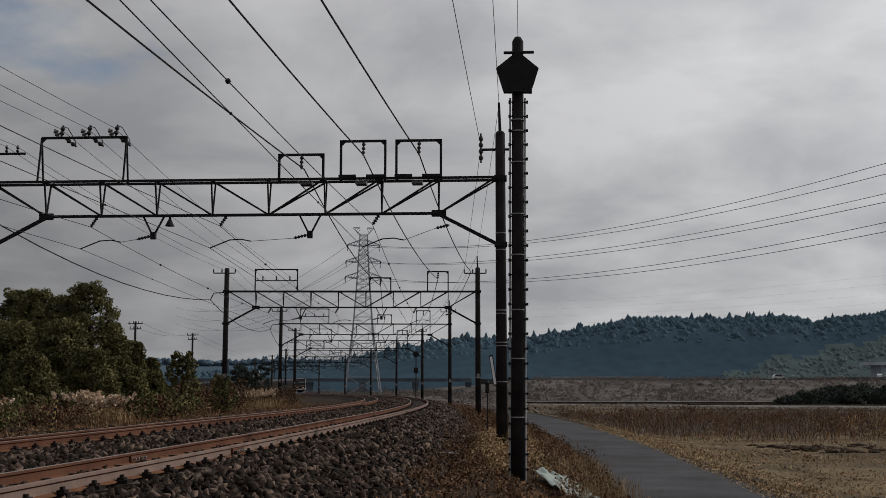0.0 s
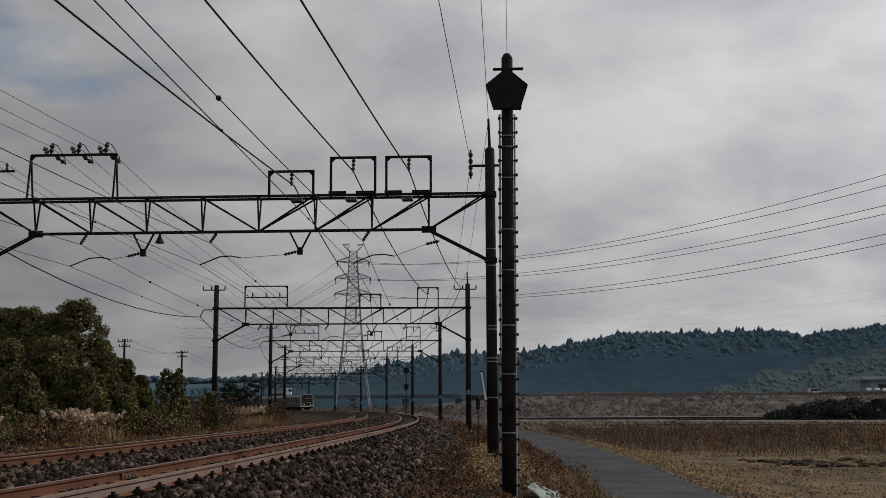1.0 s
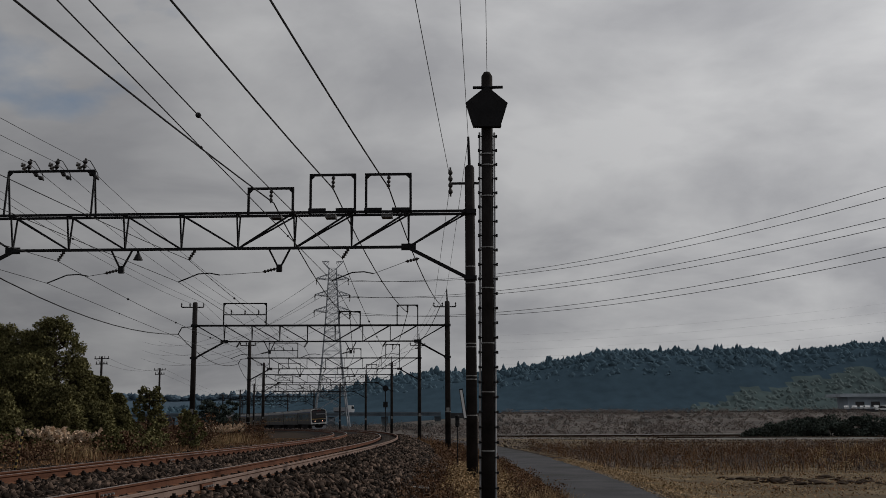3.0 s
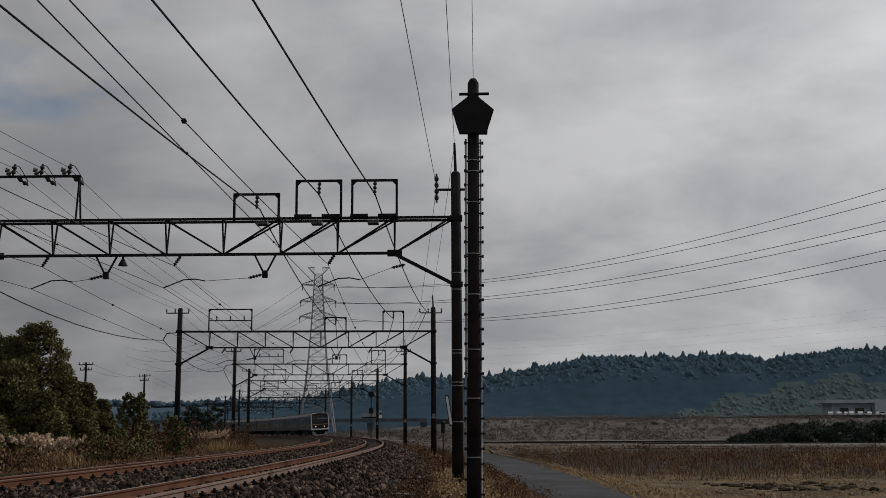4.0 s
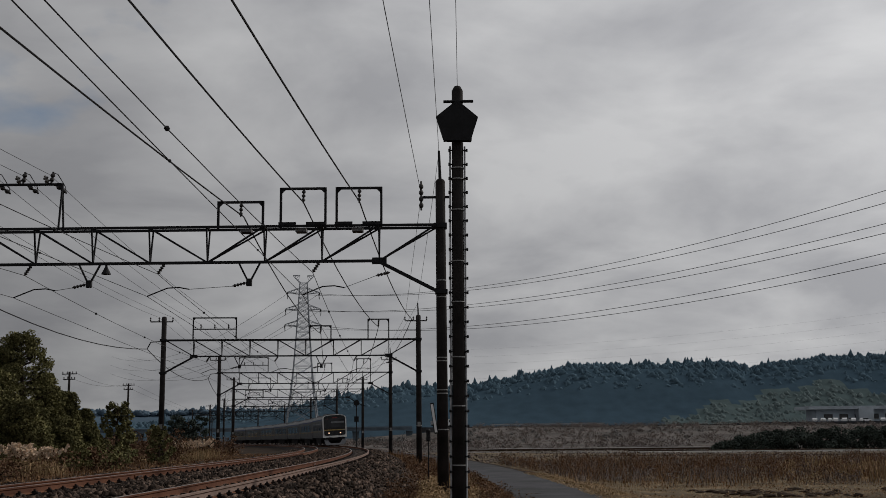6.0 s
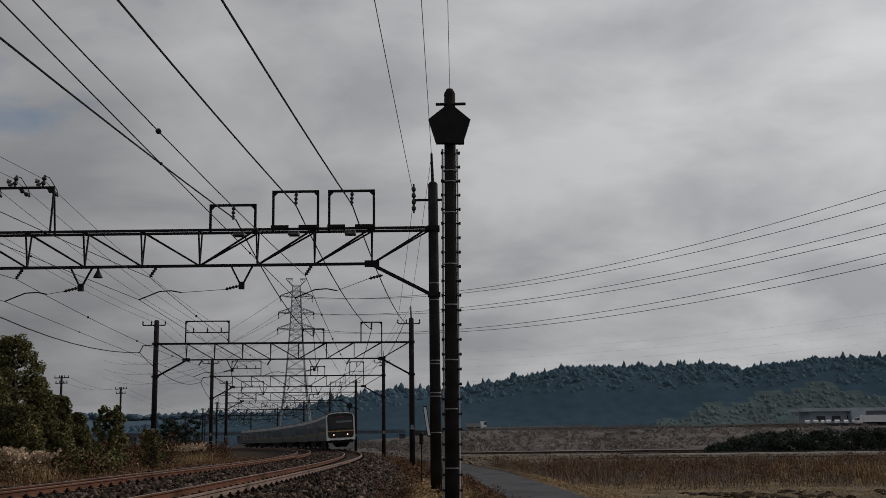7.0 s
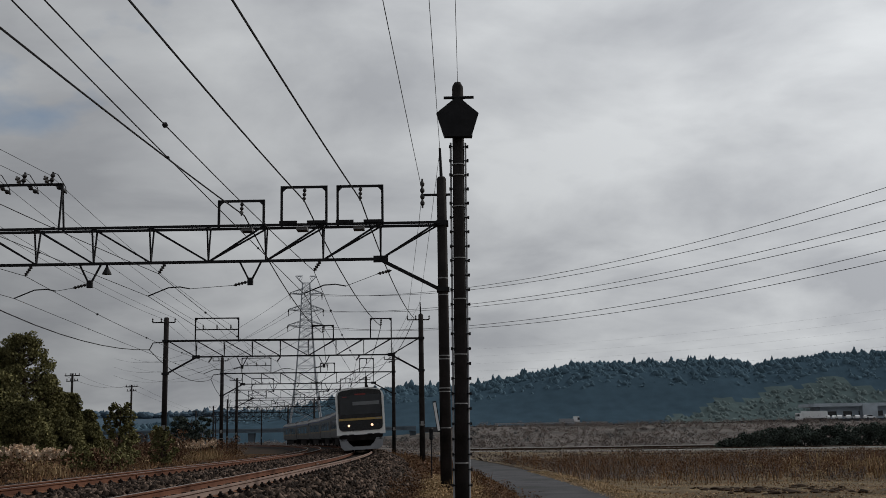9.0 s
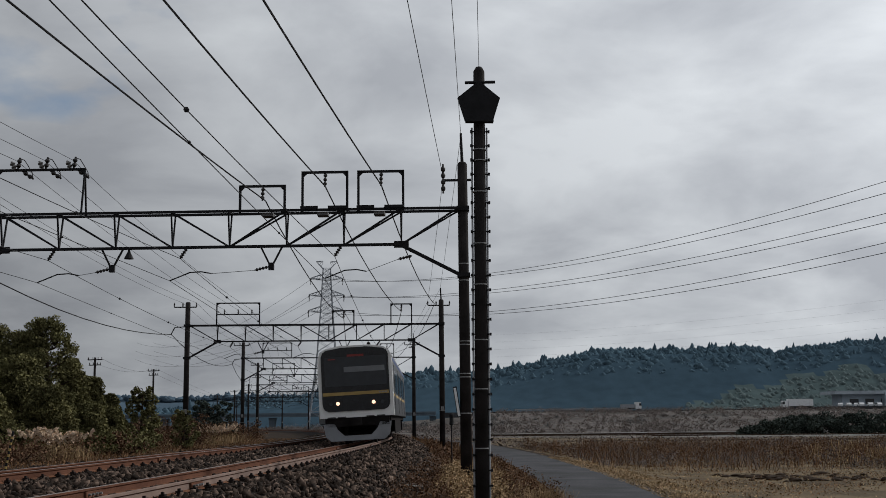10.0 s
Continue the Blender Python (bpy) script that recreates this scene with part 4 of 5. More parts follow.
# ---- pylons and power lines ----
def make_pylon():
    p = thing("pylon", "grey galvanised steel lattice transmission pylon", "pylon", "transmission line")
    levels = [0, 5.5, 10.5, 15, 19, 22.5, 25.5, 28, 30.2, 32.2, 34, 35.8, 37.5, 39, 40.6, 42, 43.5, 45, 46.5]
    half = lambda z: float(np.interp(z, [0, 10, 20, 33, 46.5], [5.2, 3.9, 2.75, 1.8, 1.05]))
    for sx in (-1, 1):
        for sy in (-1, 1):
            part("leg", Shape().tube([(sx * half(z), sy * half(z), z) for z in levels], [0.19 if z < 20 else 0.14 for z in levels], 5), "pylon", p)
    for a, b in zip(levels, levels[1:]):
        ha, hb = half(a), half(b)
        ca = [(-ha, -ha), (ha, -ha), (ha, ha), (-ha, ha)]
        cb = [(-hb, -hb), (hb, -hb), (hb, hb), (-hb, hb)]
        for k in range(4):
            q = (k + 1) % 4
            for e0, e1 in (((*ca[k], a), (*cb[q], b)), ((*ca[q], a), (*cb[k], b)), ((*cb[k], b), (*cb[q], b))):
                part("bracing", Shape().beam(e0, e1, 0.10), "pylon", p)
    for z, w in ((46.5, 3.0), (43.3, 4.6), (38.5, 5.0), (33.9, 5.2)):
        for s in (-1, 1):
            h = half(z)
            arm = Shape()
            top = 2.0 if z > 46 else 0.3
            for y in (-h, h):
                arm.beam((s * h, y, z), (s * w, 0, z + top), 0.16)
                arm.beam((s * h, y, z + (2.0 if z > 46 else 1.5)), (s * w, 0, z + top + 0.1), 0.16)
            for f in (0.3, 0.55, 0.8):
                x = s * (h + (w - h) * f)
                arm.beam((x, -h * (1 - f), z + top * f), (x, h * (1 - f), z + top * f), 0.1)
                arm.beam((x, 0, z + top * f), (x - s * 0.6, 0, z + 1.5 + (top - 1.4) * f), 0.1)
            a = part("cross_arm", arm, "pylon", p)
            if z < 46:
                for y in (-1, 1):
                    ins = Shape()
                    insulator(ins, (s * w, y * 0.2, z + 0.25), (s * w, y * 2.4, z - 0.25), 0.17, 6)
                    part("insulator", ins, "ceramic", a)
                part("jumper", Shape().tube([(s * w, -2.3, z - 0.2), (s * w, -1.4, z - 1.2), (s * w, 0, z - 1.6), (s * w, 1.4, z - 1.2), (s * w, 2.3, z - 0.2)], 0.06, 5), "wire", a)
    return p


pylon = make_pylon()
PY_A, PY_B = Vector((-23.2, 320, -1.9)), Vector((94, 124, -1.7))
PY_TURN = math.atan2(PY_B.y - PY_A.y, PY_B.x - PY_A.x) - math.pi / 2 + 0.3
pylon.matrix_basis = Matrix.Translation(PY_A) @ Matrix.Rotation(0.12, 4, "Z")
pylon_b = Matrix.Translation(PY_B) @ Matrix.Rotation(PY_TURN, 4, "Z")
copy_thing(pylon, pylon_b)
for z, w, ends, sags in ((43.3, 4.6, (43.0, 38.0), (8.5, 7.0)), (38.5, 5.0, (37.0, 33.0), (7.0, 6.0)), (33.9, 5.2, (33.0, 29.0), (7.5, 6.5))):
    for side, zb, sag in zip((-1, 1), ends, sags):
        a = pylon.matrix_basis @ Vector((side * w, 0, z))
        b = pylon_b @ Vector((side * w, 0, zb))
        c = Vector((-150 + side * w, 640, z + 3))
        wire_run("power_line", "grey sagging high-voltage conductor", [a, b], 0.05, sag, 40, "transmission line")
        wire_run("power_line", "grey sagging high-voltage conductor", [a, c], 0.045, 9.0, 30, "transmission line")
# a second, far line of conductors over the hill
for k in range(5):
    wire_run("power_line", "faint high-voltage conductor far over the hill", [(60, 760, 38 + 5.0 * k), (420, 560, 62 + 5.5 * k)], 0.018, 7.0, 30, "transmission line")


# ---- bridge and embankment road in the distance ----
def make_bridge():
    b = thing("road_bridge", "long low concrete road bridge with a pale railing", "bridge")
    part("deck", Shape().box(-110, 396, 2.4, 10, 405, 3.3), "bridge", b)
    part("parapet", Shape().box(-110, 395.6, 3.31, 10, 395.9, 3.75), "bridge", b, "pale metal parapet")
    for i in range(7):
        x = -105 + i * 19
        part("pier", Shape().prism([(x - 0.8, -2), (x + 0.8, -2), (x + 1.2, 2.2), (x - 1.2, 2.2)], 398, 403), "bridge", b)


make_bridge()
ROAD_Y, ROAD_Z = 402.0, 3.31


def make_far_road():
    tagged(part("road", Shape().box(12, 396, 1.5, 700, 406, 3.3), "asphalt"), "raised asphalt road beyond the fields", "road", kind="structure")


make_far_road()


def make_guard_rail():
    g = thing("guard_rail", "pale steel guard rail along the raised road", "guard rail")
    part("rail", Shape().box(38, 395.2, 3.85, 78, 395.35, 4.2), "galv", g)
    for i in range(11):
        part("post", Shape().box(38.2 + i * 3.9, 395.36, 2.6, 38.35 + i * 3.9, 395.5, 4.15), "galv", g)


make_guard_rail()


def make_car_body(label, length, w, h, cab):
    """A passenger car: body with a sloped cabin, glazing, four wheels. Its front is towards +x."""
    c = thing("car", label, "car", "cars by the road")
    o = [(-length / 2, 0.3), (length / 2, 0.3), (length / 2, 0.75), (length / 2 - 0.9, 0.95), (length / 2 - 1.6, h), (-length / 2 + 0.7, h), (-length / 2, 0.95)]
    part("body", Shape().prism(o, -w / 2, w / 2), "white", c)
    part("glazing", Shape().prism([(length / 2 - 1.1, 0.95), (length / 2 - 1.65, h - 0.08), (-length / 2 + 0.8, h - 0.08), (-length / 2 + 0.3, 0.95)], -w / 2 - 0.01, w / 2 + 0.01), "glass", c)
    for x in (-length / 2 + 0.8, length / 2 - 0.8):
        for y in (-w / 2, w / 2):
            part("wheel", Shape().tube([(x, y - 0.1, 0.31), (x, y + 0.1, 0.31)], 0.31, 12), "tyre", c)
    return c


def make_truck(label, box_len, box_mat):
    c = thing("truck", label, "truck", "traffic on the far road")
    part("cab", Shape().prism([(0, 0.5), (2.0, 0.5), (2.1, 1.6), (1.85, 2.9), (0, 2.95)], -1.15, 1.15), "white", c)
    part("windscreen", Shape().prism([(1.2, 1.65), (2.13, 1.65), (1.9, 2.6), (1.2, 2.6)], -1.16, 1.16), "glass", c)
    part("cargo_box", Shape().box(-box_len - 0.2, -1.2, 0.95, -0.15, 1.2, 3.5 if box_len > 5 else 2.2), box_mat, c)
    part("chassis", Shape().box(-box_len, -0.6, 0.55, 1.5, 0.6, 0.95), "under", c)
    for x in (1.1, -box_len + 1.0, -box_len + 2.1):
        for y in (-1.0, 1.0):
            part("wheel", Shape().tube([(x, y - 0.14, 0.48), (x, y + 0.14, 0.48)], 0.48, 12), "tyre", c)
    return c


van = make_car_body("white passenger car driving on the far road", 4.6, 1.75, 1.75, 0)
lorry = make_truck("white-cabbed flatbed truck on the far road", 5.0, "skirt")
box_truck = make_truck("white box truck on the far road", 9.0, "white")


# ---- low building with parked cars at the foot of the hill ----
def make_building():
    b = thing("low_building", "long low grey building with a wide white flat roof", "building")
    x0, y0 = 171.0, 440.0
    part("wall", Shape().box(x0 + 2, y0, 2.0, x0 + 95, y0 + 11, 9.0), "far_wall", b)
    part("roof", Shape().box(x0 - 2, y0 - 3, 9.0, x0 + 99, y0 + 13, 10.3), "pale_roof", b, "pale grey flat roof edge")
    part("porch", Shape().box(x0 + 18, y0 - 3.5, 3.0, x0 + 24, y0 - 0.02, 9.9), "pale_roof", b)
    for i in range(14):
        x = x0 + 5 + i * 6.3
        win = part("window", Shape().box(x, y0 - 0.06, 5.2, x + 3.6, y0 - 0.01, 7.2), "glass", b)
        part("sill", Shape().box(x - 0.1, y0 - 0.14, 5.05, x + 3.7, y0 - 0.005, 5.19), "concrete", win)


make_building()
tagged(part("forecourt", Shape().box(140, 408, 2.6, 300, 442, 4.0), "asphalt"), "asphalt car park before the building", "car park", kind="structure")
parked = make_car_body("white car parked before the low building", 4.4, 1.75, 1.5, 0)
parked.matrix_basis = Matrix.Translation((166, 424, 4.0)) @ Matrix.Rotation(1.2, 4, "Z")
for x, y, a in ((169.5, 425, 1.3), (173, 422, 1.4), (174.8, 430, 1.1), (177.5, 424, 1.3), (184, 432, 1.5), (189, 431, 0.2), (196, 431, 1.2)):
    copy_thing(parked, Matrix.Translation((x, y, 4.0)) @ Matrix.Rotation(a, 4, "Z"))


# ---- paddy banks ----
def make_bank(x0, x1, y0, y1, h, label, material="concrete"):
    n = 40
    sh = Shape()
    for i in range(n + 1):
        x, y = x0 + (x1 - x0) * i / n, y0 + (y1 - y0) * i / n
        g = -1.72
        k = h * (1 + 0.15 * noise.noise(Vector((x * 0.3, 0, 0))))
        sh.v += [(x, y - 0.5, g), (x, y - 0.35, g + k), (x, y + 0.5, g + k), (x, y + 0.8, g)]
    for i in range(n):
        for j in range(3):
            a = i * 4 + j
            sh.f.append((a, a + 4, a + 5, a + 1))
    tagged(part("paddy_bank", sh, material), label, "paddy bank", kind="structure")


make_bank(10, 110, 172, 168, 0.3, "pale concrete edge of a paddy field")
make_bank(9, 42, 150, 132, 0.2, "pale concrete edge of a paddy field")
make_bank(30, 90, 138, 128, 0.22, "pale concrete edge of a paddy field")


# dark banks added to paint the shaded sides of the pale edges
make_bank(10, 52, 163, 158, 0.34, "dark bank painting the shaded side of a paddy edge", "clod")
make_bank(31, 80, 141, 131, 0.32, "dark bank painting the shaded side of a paddy edge", "clod")
make_bank(20, 60, 120, 112, 0.16, "dark bank painting the shaded side of a paddy edge", "clod")


# ---- stones and grass ----
def stones(name, s0, s1, ulist, per_m2, size, label, seed):
    """Ballast: jittered blocks strewn over the bed."""
    r = np.random.default_rng(seed)
    V, F, n0 = [], [], 0
    cube = np.array([(x, y, z) for z in (-1, 1) for x, y in ((-1, -1), (1, -1), (1, 1), (-1, 1))], float)
    quad = np.array([(3, 2, 1, 0), (4, 5, 6, 7), (0, 1, 5, 4), (1, 2, 6, 5), (2, 3, 7, 6), (3, 0, 4, 7)])
    for u0, u1 in ulist:
        n = int((s1 - s0) * (u1 - u0) * per_m2)
        s, u = r.uniform(s0, s1, n), r.uniform(u0, u1, n)
        x, y = line_np(s, u)
        z = ground_z(u) + slope(s, u) + r.normal(0, 0.018, n) + 0.03 * np.sin(s * 5 + u * 3) * np.sin(u * 4 - s * 2)
        d = size * r.uniform(0.5, 1.25, (n, 1)) * np.array([1.45, 0.85, 0.6]) * r.uniform(0.75, 1.25, (n, 3))
        p = cube[None] * (1 + r.uniform(-0.5, 0.3, (n, 8, 1))) * d[:, None, :] / 2
        q = r.normal(size=(n, 4))
        q /= np.linalg.norm(q, axis=1, keepdims=True)
        w, a, b, c = q.T
        R = np.stack([np.stack([1 - 2 * (b * b + c * c), 2 * (a * b - c * w), 2 * (a * c + b * w)], -1),
                      np.stack([2 * (a * b + c * w), 1 - 2 * (a * a + c * c), 2 * (b * c - a * w)], -1),
                      np.stack([2 * (a * c - b * w), 2 * (b * c + a * w), 1 - 2 * (a * a + b * b)], -1)], 1)
        p = np.einsum("nij,nkj->nki", R, p) + np.stack([x, y, z], -1)[:, None]
        V.append(p.reshape(-1, 3))
        F.append((quad[None] + 8 * np.arange(n)[:, None, None] + n0).reshape(-1, 4))
        n0 += 8 * n
    bulk(name, np.concatenate(V), np.concatenate(F), "stone", label, "ballast")


SIDES = [(-5.9, -4.4), (-3.1, -0.66), (0.66, 3.1)]
stones("ballast", 2, 20, SIDES, 170, 0.08, "angular grey-brown crushed stone ballast", 21)
stones("ballast", 2, 20, [(-0.46, 0.46)], 120, 0.055, "angular grey-brown crushed stone ballast", 22)
stones("ballast", 20, 42, SIDES, 105, 0.088, "angular grey-brown crushed stone ballast", 23)
stones("ballast", 42, 95, SIDES, 32, 0.10, "angular grey-brown crushed stone ballast", 24)


def blades(name, x, y, h, w, material, label, category="dry grass", lean=0.35, seed=1, z=None, head=0.0):
    """Grass: bent tapering blades; head > 0 gives each a seed head that wide."""
    r = np.random.default_rng(seed)
    n = len(x)
    z = place_z(x, y) if z is None else z
    a, b = r.uniform(0, 2 * np.pi, n), r.uniform(0, 2 * np.pi, n)
    l = np.abs(r.normal(0, lean, n)) * h
    dx, dy = np.cos(a) * w / 2, np.sin(a) * w / 2
    ex, ey = np.cos(b) * l, np.sin(b) * l
    base = np.stack([x, y, z - 0.03], -1)
    side = np.stack([dx, dy, 0 * dx], -1)
    mid = base + np.stack([ex * 0.35, ey * 0.35, h * 0.6], -1)
    tip = base + np.stack([ex, ey, h * np.sqrt(np.clip(1 - (l / h) ** 2 * 0.5, 0.2, 1))], -1)
    k = 0.8 if not head else 0.5
    v = np.stack([base - side, base + side, mid + side * k, mid - side * k, tip + side * (0.15 + head), tip - side * (0.15 + head)], 1).reshape(-1, 3)
    i = 6 * np.arange(n)[:, None]
    f = np.concatenate([i + np.array([0, 1, 2, 3]), i + np.array([3, 2, 4, 5])])
    return bulk(name, v, f, material, label, category)


def leaves(centres, radii, n_each, size, seed, flat=0.75, shell=0.55):
    """Leaf sprays: small crossed quads in uneven clumps round the centres."""
    r = np.random.default_rng(seed)
    V = []
    for c, rad in zip(centres, radii):
        d = r.normal(size=(n_each, 3))
        d /= np.linalg.norm(d, axis=1, keepdims=True)
        p = np.asarray(c) + d * rad * (shell + (1 - shell) * r.random((n_each, 1))) * np.array([1, 1, flat])
        a, b = r.normal(size=(n_each, 3)), r.normal(size=(n_each, 3))
        a /= np.linalg.norm(a, axis=1, keepdims=True)
        b -= a * (a * b).sum(1, keepdims=True)
        b /= np.linalg.norm(b, axis=1, keepdims=True)
        sz = size * r.uniform(0.5, 1.3, (n_each, 1))
        a, b = a * sz * 0.5, b * sz * 0.32
        V.append(np.stack([p - a, p + b, p + a, p - b], 1).reshape(-1, 3))
    v = np.concatenate(V)
    return v, np.arange(len(v)).reshape(-1, 4)


def np_mesh(name, v, f, material):
    me = bpy.data.meshes.new(name)
    me.vertices.add(len(v))
    me.vertices.foreach_set("co", np.asarray(v, np.float32).ravel())
    me.loops.add(f.size)
    me.loops.foreach_set("vertex_index", f.astype(np.int32).ravel())
    me.polygons.add(len(f))
    me.polygons.foreach_set("loop_start", np.arange(0, f.size, f.shape[1], dtype=np.int32))
    me.update(calc_edges=True)
    me.materials.append(M[material])
    return me


def make_tree(x, y, h, spread, seed, label, material="leaf", leaf=0.17, clumps=60, per=75, taper=0.6):
    """Tapered trunk, limbs and a crown of leaf clumps with gaps and an uneven outline."""
    r = np.random.default_rng(seed)
    z0 = float(place_z(x, y)) - 0.1
    t = thing("tree", label, "tree", "trees beside the line", m=Matrix.Translation((x, y, z0)))
    lean = r.normal(0, 0.04, 2)
    trunk = [(lean[0] * h * k, lean[1] * h * k, h * k * 0.93) for k in (0, 0.25, 0.5, 0.75, 1)]
    part("trunk", Shape().tube(trunk, [0.055 * h ** 0.7, 0.045 * h ** 0.7, 0.032 * h ** 0.7, 0.02 * h ** 0.7, 0.012], 9), "bark", t, smooth=True)
    cs, rs = [], []
    for i in range(clumps):
        k = 0.12 + 0.88 * (i + r.random()) / clumps
        a = i * 2.4 + r.normal(0, 0.4)
        out = spread * (1 - taper * k ** 1.5) * (0.25 + 0.85 * math.sqrt(r.random()) * r.uniform(0.75, 1.12)) * min(1, 0.45 + k * 2.2)
        c = (math.cos(a) * out + lean[0] * h * k, math.sin(a) * out + lean[1] * h * k, h * k)
        cs.append(c)
        rs.append(min(spread, 1.6) * r.uniform(0.16, 0.34) * (1 - 0.35 * k))
        if i % 4 == 0:
            b = (lean[0] * h * k, lean[1] * h * k, max(0.2, h * k - out * 0.5))
            part("limb", Shape().tube([b, ((b[0] + c[0]) / 2, (b[1] + c[1]) / 2, (b[2] + c[2]) / 2 - 0.05), c], [0.05, 0.035, 0.015], 5), "bark", t)
    v, f = leaves(cs, rs, per, leaf, seed + 1)
    part("crown", np_mesh("crown", v, f, material), material, t)
    return t


# evergreen group left of the line, from tallest to lowest
EV = "dense dark evergreen tree beside the railway brush"
for i, (x, y, h, sp) in enumerate((
        (-16.3, 52, 6.3, 2.2), (-17.6, 52, 5.7, 2.0), (-15.8, 53, 4.5, 1.1), (-26.4, 53, 6.0, 2.3), (-21.6, 50, 5.6, 2.0), (-19.0, 52, 6.0, 1.9), (-20.6, 54, 6.2, 2.1), (-22.4, 53, 6.1, 2.2), (-24.4, 54, 6.0, 2.2),
        (-15.2, 54, 3.7, 1.1), (-14.5, 55, 2.9, 0.9), (-13.7, 53, 2.2, 0.9), (-16.6, 49, 4.4, 1.7), (-18.4, 48, 4.2, 1.8), (-20.4, 48, 4.4, 1.9),
        (-15.2, 48, 3.0, 1.4), (-17.0, 46, 2.8, 1.5), (-19.4, 45, 2.9, 1.6), (-14.0, 50, 2.4, 1.2))):
    make_tree(x, y, h, sp, 40 + i, EV, clumps=110 + int(h * 22), per=105, leaf=0.12, taper=0.74)
make_tree(-13.6, 58, 3.3, 1.1, 71, "young dark pine with loose branches among the brush", clumps=64, per=60, leaf=0.16)
make_tree(-12.2, 62, 2.2, 0.8, 72, "young dark pine with loose branches among the brush", clumps=44, per=60, leaf=0.16)
make_tree(-15.4, 90, 3.3, 1.9, 73, "round dark evergreen bush", material="hedge", clumps=70, per=120, leaf=0.17, taper=0.25)
make_tree(-17.5, 88, 2.2, 1.1, 74, "round dark evergreen bush", clumps=36, per=70, leaf=0.2, taper=0.25)


def make_bush(x, y, h, spread, seed, material, label, leaf=0.13, clumps=16, per=60):
    r = np.random.default_rng(seed)
    z0 = float(place_z(x, y)) - 0.05
    t = thing("bush", label, "bush", "brush beside the line", m=Matrix.Translation((x, y, z0)))
    cs = [(r.normal(0, spread * 0.5), r.normal(0, spread * 0.5), h * r.uniform(0.15, 0.85)) for _ in range(clumps)]
    rs = [spread * r.uniform(0.25, 0.5) for _ in cs]
    st = Shape()
    for c in cs[:10]:
        st.tube([(c[0] * 0.2, c[1] * 0.2, 0), (c[0] * 0.7, c[1] * 0.7, c[2] * 0.6), c], [0.02, 0.014, 0.006], 4)
    part("stem", st, "bark", t)
    v, f = leaves(cs, rs, per, leaf, seed + 3)
    part("foliage", np_mesh("foliage", v, f, material), material, t)


r = np.random.default_rng(90)
for i in range(48):
    y = r.uniform(30, 108)
    u = r.uniform(-18, -11.0)
    p = line(s_at(y), u)
    kind = r.random()
    make_bush(p.x, p.y, r.uniform(0.6, 1.2) * (1 + 0.9 * (y > 62)) * (0.75 if u > -10.5 else 1), r.uniform(0.8, 1.5), 200 + i, "leaf_b" if kind < 0.7 else "leaf",
              "low russet winter bush" if kind < 0.7 else "low dark green bush")


def pampas(x, y, n, h, spread, seed):
    """A clump of pampas grass: arching blades and pale feathery plumes."""
    r = np.random.default_rng(seed)
    z0 = float(place_z(x, y))
    t = thing("pampas_clump", "tall straw-coloured pampas clump with pale feathery plumes", "pampas grass", "pampas clumps", m=Matrix.Translation((x, y, z0)))
    bx, by = r.normal(0, spread * 0.4, n * 9), r.normal(0, spread * 0.4, n * 9)
    ob = blades("foliage", bx, by, h * r.uniform(0.4, 0.85, n * 9), 0.035, "straw", "", lean=0.5, seed=seed, z=np.zeros(n * 9))
    for key in ("label", "category", "kind"):
        if key in ob:
            del ob[key]
    ob.parent = t
    cs, V = [], []
    for i in range(n):
        a, d = r.uniform(0, 6.28), abs(r.normal(0, spread * 0.45))
        top = np.array([math.cos(a) * d, math.sin(a) * d, h * r.uniform(0.75, 1.1)])
        lean = np.array([math.cos(a) * 0.13, math.sin(a) * 0.13, 0.22])
        for k in range(9):
            q = top + lean * (k / 8) + np.array([0, 0, -0.05 * (k / 8) ** 2])
            cs.append(q)
    v, f = leaves(cs, [0.05] * len(cs), 7, 0.13, seed + 1, 1.3, 0.2)
    part("plumage", np_mesh("plumage", v, f, "plume"), "plume", t, "pale feathery plumes")


pampas(-14.2, 44.5, 50, 0.98, 1.5, 301)
pampas(-13.2, 43.8, 34, 0.85, 1.2, 302)
pampas(-13.4, 78, 26, 1.05, 1.2, 303)
pampas(-12.5, 79, 26, 1.1, 1.2, 304)
pampas(-12.9, 76, 18, 1.0, 1.0, 305)
pampas(-16.5, 41, 14, 0.8, 0.9, 306)


def scatter(n, s0, s1, u0, u1, seed, clump=1.0):
    """Positions along the line, thinned into patches."""
    r = np.random.default_rng(seed)
    s, u = r.uniform(s0, s1, n), r.uniform(u0, u1, n)
    x, y = line_np(s, u)
    if clump:
        keep = np.array([noise.noise(Vector((a * 0.45 / clump, b * 0.45 / clump, seed))) > r.uniform(-0.5, 0.25) for a, b in zip(x, y)])
        x, y = x[keep], y[keep]
    return x, y


def meadow(name, n, s0, s1, u0, u1, h0, h1, w, material, label, seed, lean=0.35, clump=1.0, head=0.0):
    x, y = scatter(n, s0, s1, u0, u1, seed, clump)
    hh = np.random.default_rng(seed + 1).uniform(h0, h1, len(x))
    hh *= np.array([min(1.35, max(0.3, 0.8 + 1.1 * noise.noise(Vector((a * 0.22, b * 0.22, 3 + seed % 7))))) for a, b in zip(x, y)])
    blades(name, x, y, hh, w, material, label, lean=lean, seed=seed + 2, head=head)


for i, (x, y, hh) in enumerate(((15.4, 70, 1.6), (12.3, 76, 1.2), (19.5, 66, 1.1), (26, 70, 1.2), (9.2, 84, 1.1), (33, 68, 1.0))):
    make_bush(x, y, hh, 0.7, 600 + i, "leaf_b", "bare russet shrub among the weeds", leaf=0.09, clumps=12, per=40)


